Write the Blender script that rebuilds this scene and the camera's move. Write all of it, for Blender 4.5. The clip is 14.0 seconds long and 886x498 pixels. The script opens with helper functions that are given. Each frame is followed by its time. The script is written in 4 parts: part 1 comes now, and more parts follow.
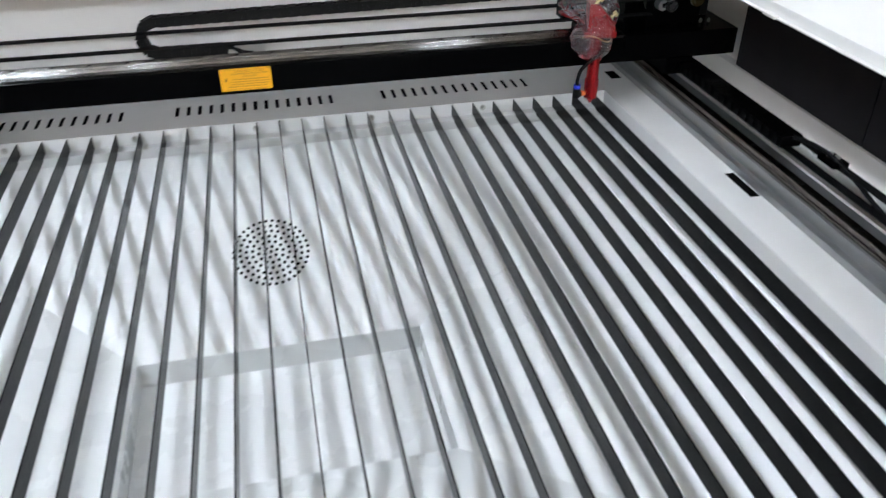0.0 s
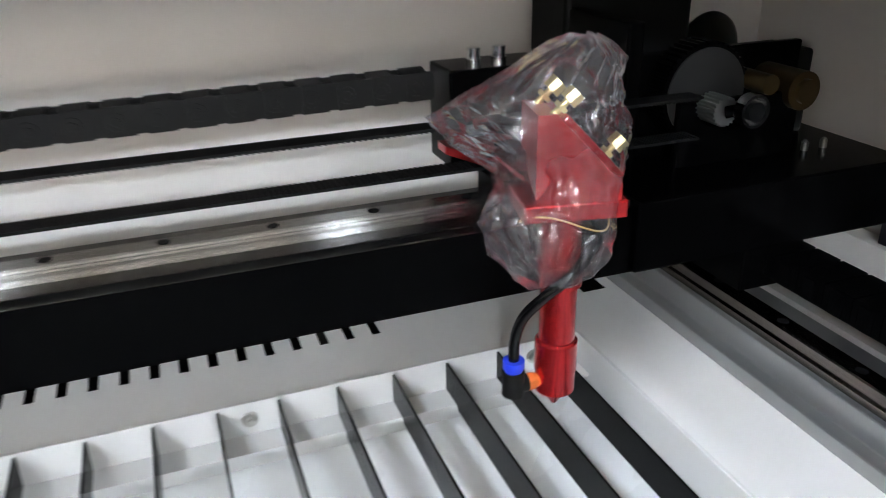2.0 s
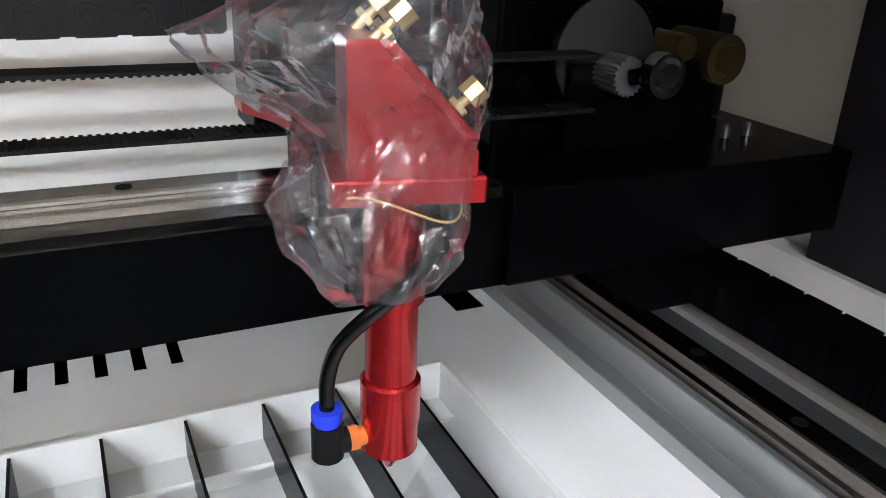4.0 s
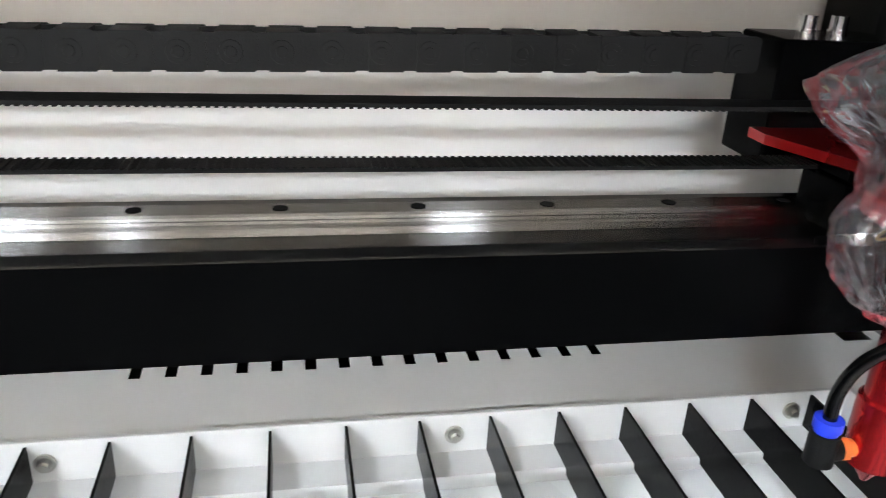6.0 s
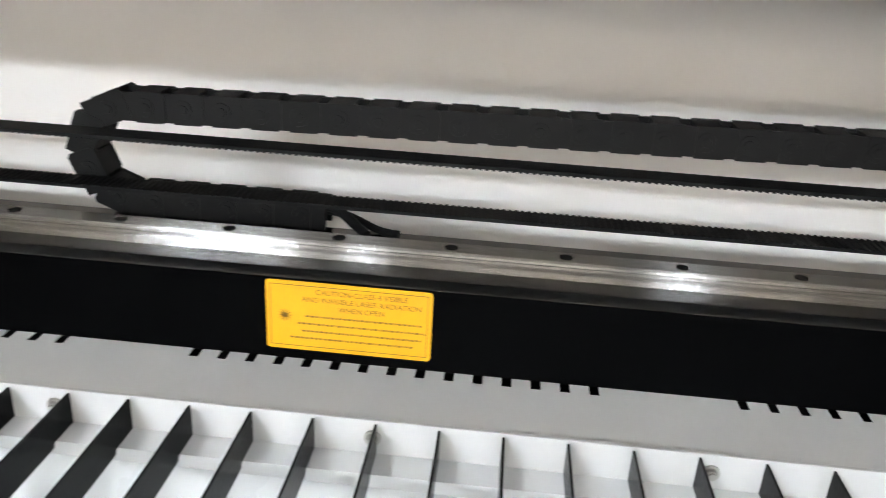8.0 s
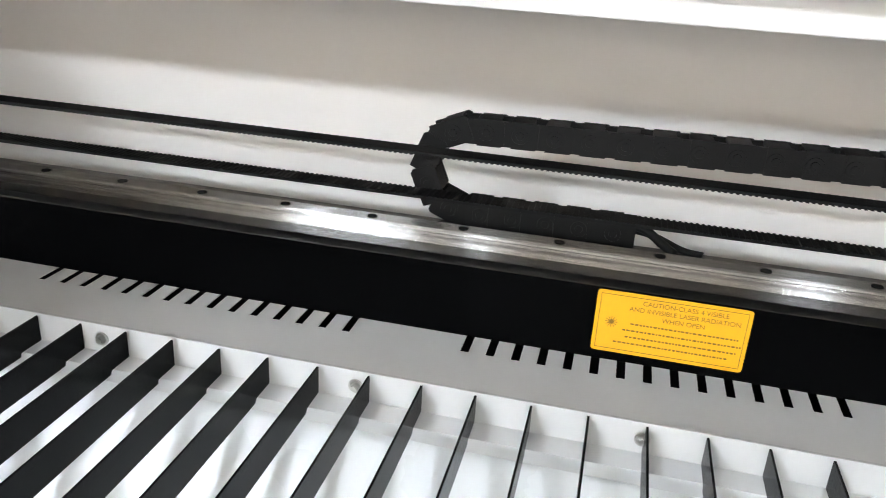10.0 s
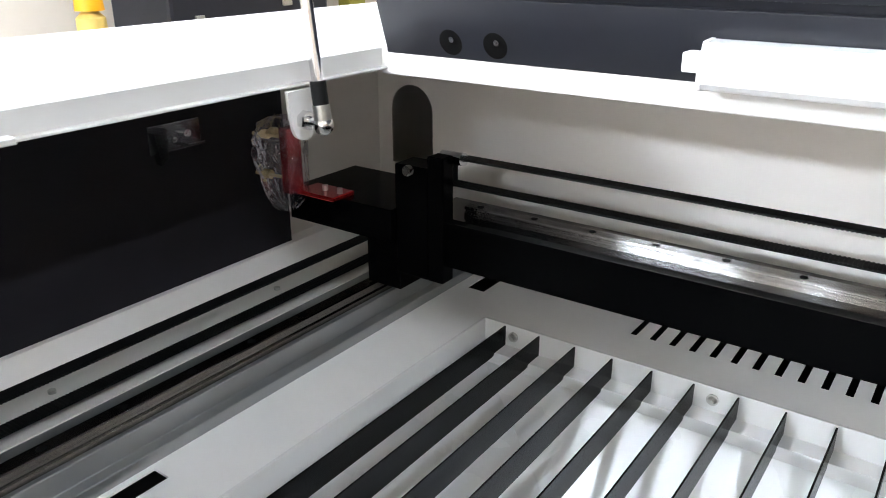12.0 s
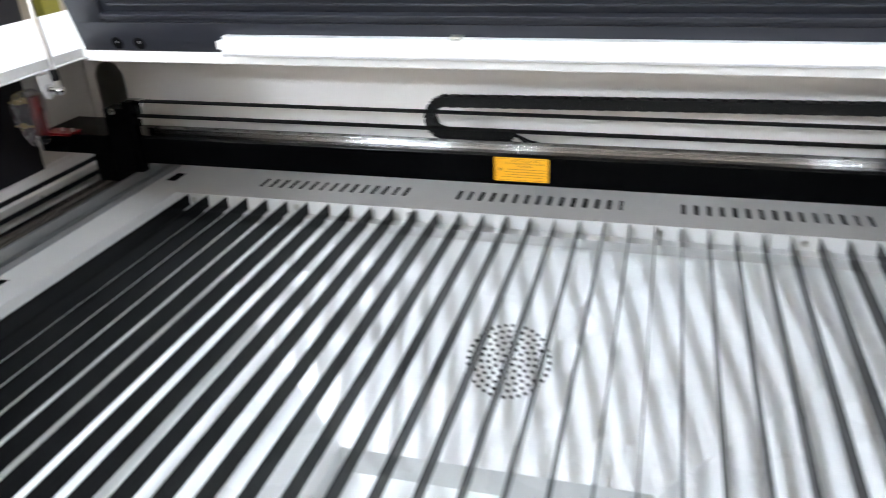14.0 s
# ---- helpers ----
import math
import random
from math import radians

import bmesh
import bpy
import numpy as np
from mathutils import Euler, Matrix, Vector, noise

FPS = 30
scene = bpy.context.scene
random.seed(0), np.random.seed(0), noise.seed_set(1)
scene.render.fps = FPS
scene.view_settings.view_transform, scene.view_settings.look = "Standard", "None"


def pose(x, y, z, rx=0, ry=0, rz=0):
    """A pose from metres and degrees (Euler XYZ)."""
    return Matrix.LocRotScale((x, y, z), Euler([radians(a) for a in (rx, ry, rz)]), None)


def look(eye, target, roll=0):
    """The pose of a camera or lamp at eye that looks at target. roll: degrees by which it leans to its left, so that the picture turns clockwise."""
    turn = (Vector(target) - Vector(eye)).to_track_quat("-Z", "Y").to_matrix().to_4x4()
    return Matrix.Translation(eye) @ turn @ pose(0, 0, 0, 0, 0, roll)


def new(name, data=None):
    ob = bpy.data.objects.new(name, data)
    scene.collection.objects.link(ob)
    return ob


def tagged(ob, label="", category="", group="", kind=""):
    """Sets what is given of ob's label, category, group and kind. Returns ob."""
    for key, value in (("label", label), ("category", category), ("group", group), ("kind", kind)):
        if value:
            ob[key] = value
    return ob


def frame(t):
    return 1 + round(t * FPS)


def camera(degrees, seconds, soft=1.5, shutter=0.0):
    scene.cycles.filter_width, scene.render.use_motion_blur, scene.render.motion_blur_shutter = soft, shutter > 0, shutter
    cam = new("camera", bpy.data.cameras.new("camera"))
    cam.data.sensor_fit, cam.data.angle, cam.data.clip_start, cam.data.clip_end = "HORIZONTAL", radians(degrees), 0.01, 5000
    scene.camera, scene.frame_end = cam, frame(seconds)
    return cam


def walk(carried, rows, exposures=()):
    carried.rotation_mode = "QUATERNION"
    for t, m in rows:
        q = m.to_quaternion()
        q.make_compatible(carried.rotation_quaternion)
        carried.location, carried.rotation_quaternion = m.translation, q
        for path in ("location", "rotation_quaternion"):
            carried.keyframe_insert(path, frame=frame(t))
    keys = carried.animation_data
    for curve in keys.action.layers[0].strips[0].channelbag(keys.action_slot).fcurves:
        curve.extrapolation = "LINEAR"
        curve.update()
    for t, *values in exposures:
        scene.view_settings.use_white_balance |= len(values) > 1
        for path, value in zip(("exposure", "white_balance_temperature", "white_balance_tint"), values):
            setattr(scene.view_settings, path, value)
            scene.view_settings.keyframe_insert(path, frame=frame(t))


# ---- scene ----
# All lengths in metres. x runs along the gantry, y towards the back of the machine, z = 0 is the top of the bed slats.
PATH = [
    (0, (-0.5982, -1.3439, 0.5847), (-0.4157, -0.5288, 0.0348), -0.07),
    (0.5, (-0.4862, -1.1507, 0.5934), (-0.2554, -0.3276, 0.0745), -0.87),
    (1, (-0.3840, -0.9401, 0.5451), (-0.1412, -0.0955, 0.0678), -2.08),
    (1.2, (-0.3480, -0.8310, 0.5140), (-0.1165, 0.0173, 0.0396), -2.40),
    (1.5, (-0.3354, -0.6650, 0.4289), (-0.0838, 0.1968, -0.0117), -2.00),
    (2, (-0.2441, -0.4516, 0.3048), (0.0667, 0.4058, -0.1054), -1.23),
    (2.5, (-0.1625, -0.3639, 0.2495), (0.2181, 0.4799, -0.1288), 0.84),
    (2.7, (-0.1507, -0.3514, 0.2425), (0.2548, 0.4799, -0.1377), 1.30),
    (4.8, (-0.1690, -0.3770, 0.2430), (0.2276, 0.4507, -0.1440), 3.70),
    (5, (-0.1878, -0.3848, 0.2417), (0.1798, 0.4683, -0.1285), 3.51),
    (5.5, (-0.2540, -0.3675, 0.2562), (-0.0000, 0.5202, -0.1279), 2.71),
    (6, (-0.3052, -0.3536, 0.2566), (-0.1188, 0.5464, -0.1376), 3.18),
    (6.5, (-0.3405, -0.3540, 0.2595), (-0.1966, 0.5544, -0.1331), 3.32),
    (7, (-0.4181, -0.3612, 0.2689), (-0.3232, 0.5563, -0.1173), 3.93),
    (7.5, (-0.5052, -0.3778, 0.2758), (-0.4903, 0.5480, -0.1019), 3.78),
    (8, (-0.5754, -0.4092, 0.2917), (-0.6411, 0.5123, -0.0912), 3.39),
    (8.7, (-0.6478, -0.4508, 0.3023), (-0.7853, 0.4633, -0.0791), 2.97),
    (10.8, (-0.7598, -0.5255, 0.3188), (-1.0266, 0.3623, -0.0563), 3.08),
    (11, (-0.8027, -0.5587, 0.3245), (-1.1076, 0.3177, -0.0484), 2.44),
    (11.5, (-0.8518, -0.5910, 0.3499), (-1.3457, 0.1996, -0.0123), -0.66),
    (12, (-0.9070, -0.6386, 0.3771), (-1.4459, 0.1194, 0.0096), -0.11),
    (12.5, (-0.8988, -0.6884, 0.3965), (-1.4501, 0.0614, 0.0306), 0.02),
    (13, (-0.7533, -0.8524, 0.4160), (-1.2951, -0.0891, 0.0641), -0.50),
    (13.5, (-0.6115, -1.0148, 0.4584), (-1.0669, -0.2106, 0.0765), -2.09),
    (14, (-0.4476, -1.1815, 0.5189), (-0.7008, -0.3160, 0.0868), -2.48),
]
cam = camera(58.84, 14.0, soft=0.9, shutter=0.25)
walk(cam, [(t, look(eye, target, roll)) for t, eye, target, roll in PATH], ((0.0, -0.52, 6550, 10), (1.0, -0.25, 6520, 10), (1.5, -0.15, 6500, 10), (2.0, 0.05, 6600, 10), (2.5, 0.02, 6650, 10), (5.0, 0.33, 6750, 10), (6.5, 0.3, 6800, 10), (7.5, 0.21, 6820, 10), (8.5, 0.14, 6820, 10), (11.0, 0.1, 6750, 10), (12.5, 0.02, 6550, 10), (14.0, -0.18, 6520, 10)))

# ---- light ----
# The hall's ceiling lamps and added front windows give the light; the world is only a faint grey beyond the hall.
world = bpy.data.worlds.new("hall_light")
scene.world = world
world.use_nodes = True
bg = world.node_tree.nodes["Background"]
bg.inputs[0].default_value, bg.inputs[1].default_value = (1.0, 0.98, 0.96, 1), 0.2
scene.view_settings.exposure = 0.0
KEY_POWER, FILL_POWER, WINDOW_FILL = 255.0, 95.0, 7.5
LAMP_COLOR = (0.885, 0.99, 1.14)


# ---- materials ----
def material(name, color, rough=0.5, metal=0.0, color2=None, scale=40.0, mix=0.5, bump=0.0, bump_scale=300.0, coat=0.0, spec=0.5, wear=0.08):
    m = bpy.data.materials.new(name)
    m.use_nodes = True
    nt = m.node_tree
    b = nt.nodes["Principled BSDF"]
    b.inputs["Roughness"].default_value = rough
    b.inputs["Metallic"].default_value = metal
    b.inputs["Coat Weight"].default_value = coat
    b.inputs["Specular IOR Level"].default_value = spec
    tc = nt.nodes.new("ShaderNodeTexCoord")
    n1 = nt.nodes.new("ShaderNodeTexNoise")
    n1.inputs["Scale"].default_value, n1.inputs["Detail"].default_value = scale, 6.0
    nt.links.new(tc.outputs["Object"], n1.inputs["Vector"])
    ramp = nt.nodes.new("ShaderNodeValToRGB")
    ramp.color_ramp.elements[0].position, ramp.color_ramp.elements[1].position = 0.5 - mix / 2, 0.5 + mix / 2
    c2 = color2 or tuple(c * 0.86 for c in color)
    ramp.color_ramp.elements[0].color, ramp.color_ramp.elements[1].color = (*c2, 1), (*color, 1)
    nt.links.new(n1.outputs["Fac"], ramp.inputs["Fac"])
    nt.links.new(ramp.outputs["Color"], b.inputs["Base Color"])
    n3 = nt.nodes.new("ShaderNodeTexNoise")
    n3.inputs["Scale"].default_value, n3.inputs["Detail"].default_value = 9.0, 4.0
    nt.links.new(tc.outputs["Object"], n3.inputs["Vector"])
    mr = nt.nodes.new("ShaderNodeMapRange")
    mr.inputs["To Min"].default_value, mr.inputs["To Max"].default_value = max(0.02, rough - wear), min(1.0, rough + wear)
    nt.links.new(n3.outputs["Fac"], mr.inputs["Value"])
    nt.links.new(mr.outputs["Result"], b.inputs["Roughness"])
    if bump:
        n2 = nt.nodes.new("ShaderNodeTexNoise")
        n2.inputs["Scale"].default_value, n2.inputs["Detail"].default_value = bump_scale, 3.0
        nt.links.new(tc.outputs["Object"], n2.inputs["Vector"])
        bp = nt.nodes.new("ShaderNodeBump")
        bp.inputs["Strength"].default_value, bp.inputs["Distance"].default_value = bump, 0.001
        nt.links.new(n2.outputs["Fac"], bp.inputs["Height"])
        nt.links.new(bp.outputs["Normal"], b.inputs["Normal"])
    return m


def glow(name, color, strength):
    m = bpy.data.materials.new(name)
    m.use_nodes = True
    b = m.node_tree.nodes["Principled BSDF"]
    b.inputs["Base Color"].default_value = (0.85, 0.85, 0.85, 1)
    b.inputs["Emission Color"].default_value = (*color, 1)
    b.inputs["Emission Strength"].default_value = strength
    return m


def brushed(name, color, rough, along, aniso):
    """Ground metal whose fine lines run along one axis (0: x, 1: y), so that lamps smear across the lines."""
    m = bpy.data.materials.new(name)
    m.use_nodes = True
    nt = m.node_tree
    nt.nodes.remove(nt.nodes["Principled BSDF"])
    g = nt.nodes.new("ShaderNodeBsdfAnisotropic")
    g.inputs["Roughness"].default_value, g.inputs["Anisotropy"].default_value = rough, aniso
    v = nt.nodes.new("ShaderNodeCombineXYZ")
    v.inputs[along].default_value = 1.0
    nt.links.new(v.outputs[0], g.inputs["Tangent"])
    tc = nt.nodes.new("ShaderNodeTexCoord")
    mp = nt.nodes.new("ShaderNodeMapping")
    sc = [700.0, 700.0, 700.0]
    sc[along] = 4.0
    mp.inputs["Scale"].default_value = sc
    n = nt.nodes.new("ShaderNodeTexNoise")
    n.inputs["Scale"].default_value, n.inputs["Detail"].default_value = 1.0, 3.0
    ramp = nt.nodes.new("ShaderNodeValToRGB")
    ramp.color_ramp.elements[0].color = (*(k * 0.6 for k in color), 1)
    ramp.color_ramp.elements[1].color = (*color, 1)
    nt.links.new(tc.outputs["Object"], mp.inputs["Vector"])
    nt.links.new(mp.outputs["Vector"], n.inputs["Vector"])
    nt.links.new(n.outputs["Fac"], ramp.inputs["Fac"])
    nt.links.new(ramp.outputs["Color"], g.inputs["Color"])
    nt.links.new(g.outputs[0], nt.nodes["Material Output"].inputs["Surface"])
    return m


WHITE = material("white_powder_coat", (0.69, 0.685, 0.67), 0.42, color2=(0.65, 0.645, 0.63), scale=12, bump=0.03, bump_scale=900)
BEIGE = material("beige_powder_coat", (0.80, 0.765, 0.725), 0.45, color2=(0.76, 0.72, 0.675), scale=8, bump=0.03, bump_scale=900)
HOPPER = material("white_sheet_gloss", (0.80, 0.81, 0.80), 0.28, color2=(0.74, 0.75, 0.74), scale=10, bump=0.05, bump_scale=500)
FLANGE = material("grey_white_flange", (0.79, 0.78, 0.76), 0.45, color2=(0.74, 0.73, 0.71), scale=14, bump=0.03, bump_scale=800)
DARK_PANEL = material("dark_grey_panel", (0.022, 0.020, 0.024), 0.5, color2=(0.016, 0.015, 0.018), scale=15, spec=0.12, bump=0.1, bump_scale=900)
LID_GREY = material("slate_grey_paint", (0.017, 0.018, 0.024), 0.36, color2=(0.014, 0.015, 0.020), scale=18, spec=0.35, bump=0.1, bump_scale=1000)
GLOSS_BLACK = material("glossy_black", (0.003, 0.003, 0.003), 0.13, color2=(0.002, 0.002, 0.002), scale=30, spec=0.35, wear=0.03)
BLACK_ANOD = material("black_anodised", (0.0016, 0.0016, 0.0017), 0.2, color2=(0.001, 0.001, 0.0011), scale=30, spec=0.025, bump=0.05, bump_scale=900)
SLAT = material("anodised_slat", (0.003, 0.003, 0.003), 0.24, color2=(0.002, 0.002, 0.002), scale=30, spec=0.08, bump=0.12, bump_scale=500)
RUBBER = material("black_rubber", (0.008, 0.008, 0.008), 0.6, color2=(0.005, 0.005, 0.005), scale=60, spec=0.1, bump=0.2, bump_scale=700)
PLASTIC = material("black_plastic", (0.0082, 0.008, 0.0078), 0.5, color2=(0.006, 0.0059, 0.0058), scale=50, spec=0.12, bump=0.15, bump_scale=900)
STEEL = brushed("ground_steel_x", (0.46, 0.45, 0.435), 0.22, 0, 0.86)
STEEL_Y = brushed("ground_steel_y", (0.24, 0.215, 0.195), 0.22, 1, 0.5)
ALU_Y = material("anodised_alu", (0.36, 0.365, 0.36), 0.36, 0.8, color2=(0.31, 0.315, 0.31), scale=14, wear=0.05)
CHROME = material("chrome", (0.75, 0.75, 0.76), 0.12, 1.0, scale=30, wear=0.04)
ZINC = material("zinc_bolt", (0.55, 0.54, 0.5), 0.3, 1.0, scale=200)
BRASS = material("brass", (0.86, 0.70, 0.36), 0.36, 1.0, scale=120)
RED = material("red_anodised", (0.42, 0.013, 0.016), 0.27, metal=0.7, color2=(0.34, 0.009, 0.012), scale=60, bump=0.04, bump_scale=900, coat=0.3)
BLUE = material("blue_plastic", (0.02, 0.05, 0.65), 0.35, scale=90)
ORANGE = material("copper_thread", (0.85, 0.22, 0.05), 0.35, 0.4, scale=150)
YELLOW = material("yellow_label", (0.80, 0.38, 0.005), 0.4, color2=(0.75, 0.35, 0.004), scale=60)
INK = material("black_ink", (0.20, 0.10, 0.008), 0.5, scale=200)
DIFFUSER = material("milky_diffuser", (0.70, 0.70, 0.71), 0.3, color2=(0.67, 0.67, 0.68), scale=20)
LAMP_WHITE = material("white_plastic", (0.82, 0.82, 0.82), 0.35, scale=40)
# near-black colour that stands in for the shade inside holes, slots and gaps
HOLE_SHADE = material("hole_shade_black", (0.003, 0.003, 0.003), 0.9, scale=40, spec=0.1)


def film_material():
    """Thin clear polythene: mostly see-through, glossy on the creases."""
    m = bpy.data.materials.new("clear_polythene")
    m.use_nodes = True
    nt = m.node_tree
    nt.nodes.clear()
    out = nt.nodes.new("ShaderNodeOutputMaterial")
    tr = nt.nodes.new("ShaderNodeBsdfTransparent")
    tr.inputs[0].default_value = (0.97, 0.97, 0.98, 1)
    gl = nt.nodes.new("ShaderNodeBsdfGlossy")
    gl.inputs["Roughness"].default_value = 0.15
    gl.inputs["Color"].default_value = (0.95, 0.95, 1.0, 1)
    lw = nt.nodes.new("ShaderNodeFresnel")
    lw.inputs["IOR"].default_value = 1.5
    mul = nt.nodes.new("ShaderNodeMath")
    mul.operation = "MULTIPLY_ADD"
    mul.inputs[1].default_value, mul.inputs[2].default_value = 0.6, 0.035
    tc = nt.nodes.new("ShaderNodeTexCoord")
    nz = nt.nodes.new("ShaderNodeTexNoise")
    nz.inputs["Scale"].default_value, nz.inputs["Detail"].default_value, nz.inputs["Distortion"].default_value = 15.0, 1.0, 1.2
    bp = nt.nodes.new("ShaderNodeBump")
    bp.inputs["Strength"].default_value, bp.inputs["Distance"].default_value = 0.5, 0.009
    mx = nt.nodes.new("ShaderNodeMixShader")
    nt.links.new(tc.outputs["Object"], nz.inputs["Vector"])
    nt.links.new(nz.outputs["Fac"], bp.inputs["Height"])
    nt.links.new(bp.outputs["Normal"], gl.inputs["Normal"])
    nt.links.new(lw.outputs[0], mul.inputs[0])
    nt.links.new(mul.outputs[0], mx.inputs[0])
    nt.links.new(tr.outputs[0], mx.inputs[1])
    nt.links.new(gl.outputs[0], mx.inputs[2])
    df = nt.nodes.new("ShaderNodeBsdfDiffuse")
    df.inputs[0].default_value = (0.9, 0.9, 0.92, 1)
    hz = nt.nodes.new("ShaderNodeMixShader")
    hz.inputs[0].default_value = 0.02
    nt.links.new(mx.outputs[0], hz.inputs[1])
    nt.links.new(df.outputs[0], hz.inputs[2])
    nt.links.new(hz.outputs[0], out.inputs[0])
    return m


FILM = film_material()


# ---- mesh helpers ----
def box(bm, x0, x1, y0, y1, z0, z1, bevel=0.0, m=None):
    r = bmesh.ops.create_cube(bm, size=1.0, matrix=Matrix.Translation(((x0 + x1) / 2, (y0 + y1) / 2, (z0 + z1) / 2)) @ Matrix.Diagonal((x1 - x0, y1 - y0, z1 - z0, 1)))
    vs = r["verts"]
    if bevel:
        es = list({e for v in vs for e in v.link_edges})
        rb = bmesh.ops.bevel(bm, geom=es, offset=bevel, segments=2, affect="EDGES", profile=0.5)
        vs = list({v for f in rb["faces"] for v in f.verts} | {v for v in vs if v.is_valid})
    if m is not None:
        bmesh.ops.transform(bm, matrix=m, verts=vs)
    return vs


def cyl(bm, p, q, r0, r1=None, n=20, cap=True):
    """A round bar or cone from p to q."""
    p, q = Vector(p), Vector(q)
    d = q - p
    m = Matrix.Translation((p + q) / 2) @ d.to_track_quat("Z", "Y").to_matrix().to_4x4()
    return bmesh.ops.create_cone(bm, cap_ends=cap, cap_tris=False, segments=n, radius1=r0, radius2=r0 if r1 is None else r1, depth=d.length, matrix=m)["verts"]


def prism(bm, pts, axis, a, b):
    """Extrude a closed outline of 2D points along an axis from a to b. For x the points are (y, z), for y (x, z), for z (x, y)."""
    def at(u, v, w):
        return {"x": (w, u, v), "y": (u, w, v), "z": (u, v, w)}[axis]
    lo = [bm.verts.new(at(u, v, a)) for u, v in pts]
    hi = [bm.verts.new(at(u, v, b)) for u, v in pts]
    bm.faces.new(lo)
    bm.faces.new(hi[::-1])
    for i in range(len(pts)):
        j = (i + 1) % len(pts)
        bm.faces.new((lo[j], lo[i], hi[i], hi[j]))
    bmesh.ops.recalc_face_normals(bm, faces=bm.faces)
    return lo + hi


def tube(bm, pts, r, n=10, rings=None):
    """A round cable through points, smoothed by Catmull-Rom."""
    pts = [Vector(p) for p in pts]
    path = []
    for i in range(len(pts) - 1):
        p0, p1, p2, p3 = pts[max(i - 1, 0)], pts[i], pts[i + 1], pts[min(i + 2, len(pts) - 1)]
        for k in range(8):
            s = k / 8
            path.append(0.5 * (2 * p1 + (p2 - p0) * s + (2 * p0 - 5 * p1 + 4 * p2 - p3) * s * s + (3 * p1 - p0 - 3 * p2 + p3) * s ** 3))
    path.append(pts[-1])
    loops, up = [], Vector((0.31, 0.2, 0.93)).normalized()
    for i, p in enumerate(path):
        d = (path[min(i + 1, len(path) - 1)] - path[max(i - 1, 0)]).normalized()
        s = d.cross(up).normalized()
        u = s.cross(d)
        loops.append([bm.verts.new(p + r * (math.cos(a) * s + math.sin(a) * u)) for a in (2 * math.pi * k / n for k in range(n))])
    for a, b in zip(loops, loops[1:]):
        for k in range(n):
            bm.faces.new((a[k], a[(k + 1) % n], b[(k + 1) % n], b[k]))
    bm.faces.new(loops[0][::-1])
    bm.faces.new(loops[-1])


def mesh_of(bm, name, mat, smooth=False):
    me = bpy.data.meshes.new(name)
    bmesh.ops.recalc_face_normals(bm, faces=bm.faces)
    bm.to_mesh(me)
    bm.free()
    me.materials.append(mat)
    if smooth:
        me.shade_smooth()
        me.set_sharp_from_angle(angle=radians(38))
    return me


def part(name, bm, mat, parent=None, label="", smooth=False, at=None):
    ob = new(name, mesh_of(bm, name, mat, smooth))
    if parent is not None:
        ob.parent = parent
        ob.matrix_parent_inverse = Matrix.Translation(parent.location).inverted() if parent.parent is None else Matrix.Identity(4)
    if at is not None:
        ob.location = at
    if label:
        tagged(ob, label)
    return ob


def shared(name, me, parent, at=(0, 0, 0)):
    ob = new(name, me)
    ob.parent = parent
    ob.location = at
    return ob


def thing(name, label, category, group="", kind=""):
    """An empty at the world's origin that carries the parts of one thing."""
    return tagged(new(name), label, category, group, kind)


B = bmesh.new

# ---- sizes ----
P = 0.04                      # slat pitch
XL, XR = -1.306, 0.026        # the bed opening
SLAT_H = 0.0255                # slat height
MID = -0.64                   # the machine's middle
DECK = 0.298                  # top of the outer deck
FRONT = -1.12                 # front end of the bed
BACK = 0.155                  # inner back wall


def mx(x):
    """The mirror place on the other side of the machine."""
    return 2 * MID - x


# ---- cabinet ----
cab = thing("cabinet", "white powder-coated laser engraver cabinet with dark side panels", "machine cabinet", kind="structure")

# bed flange round the opening, with three rows of vent slots at the back
bm = B()
SLOT0, SLOT1, SW = 0.057, 0.1, 0.0034
rows = [(-1.163, -0.880), (-0.781, -0.499), (-0.398, -0.115)]
xs = [-1.56, -1.3665, -1.3445]
for a, z in rows:
    for k in range(15):
        cx = a + (z - a) * k / 14
        xs += [cx - SW, cx + SW]
xs += [mx(-1.3445), mx(-1.3665), 0.28]
ys = (0.0, SLOT0, SLOT1, BACK)
grid = [[bm.verts.new((x, y, -0.001)) for y in ys] for x in xs]
for i in range(len(xs) - 1):
    for j in range(3):
        if j != 1 or i % 2 == 0:
            bm.faces.new((grid[i][j], grid[i + 1][j], grid[i + 1][j + 1], grid[i][j + 1]))
made = bmesh.ops.extrude_face_region(bm, geom=bm.faces[:])
bmesh.ops.translate(bm, vec=(0, 0, 0.001), verts=[v for v in made["geom"] if isinstance(v, bmesh.types.BMVert)])
part("back_flange", bm, FLANGE, cab, "grey-white perforated steel flange with three rows of vent slots")
# black sheet below the slots paints in the shade of their depths
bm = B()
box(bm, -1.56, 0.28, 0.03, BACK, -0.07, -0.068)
part("vent_shadow_plate", bm, HOLE_SHADE, cab)
CUT = (-0.361, -0.441)
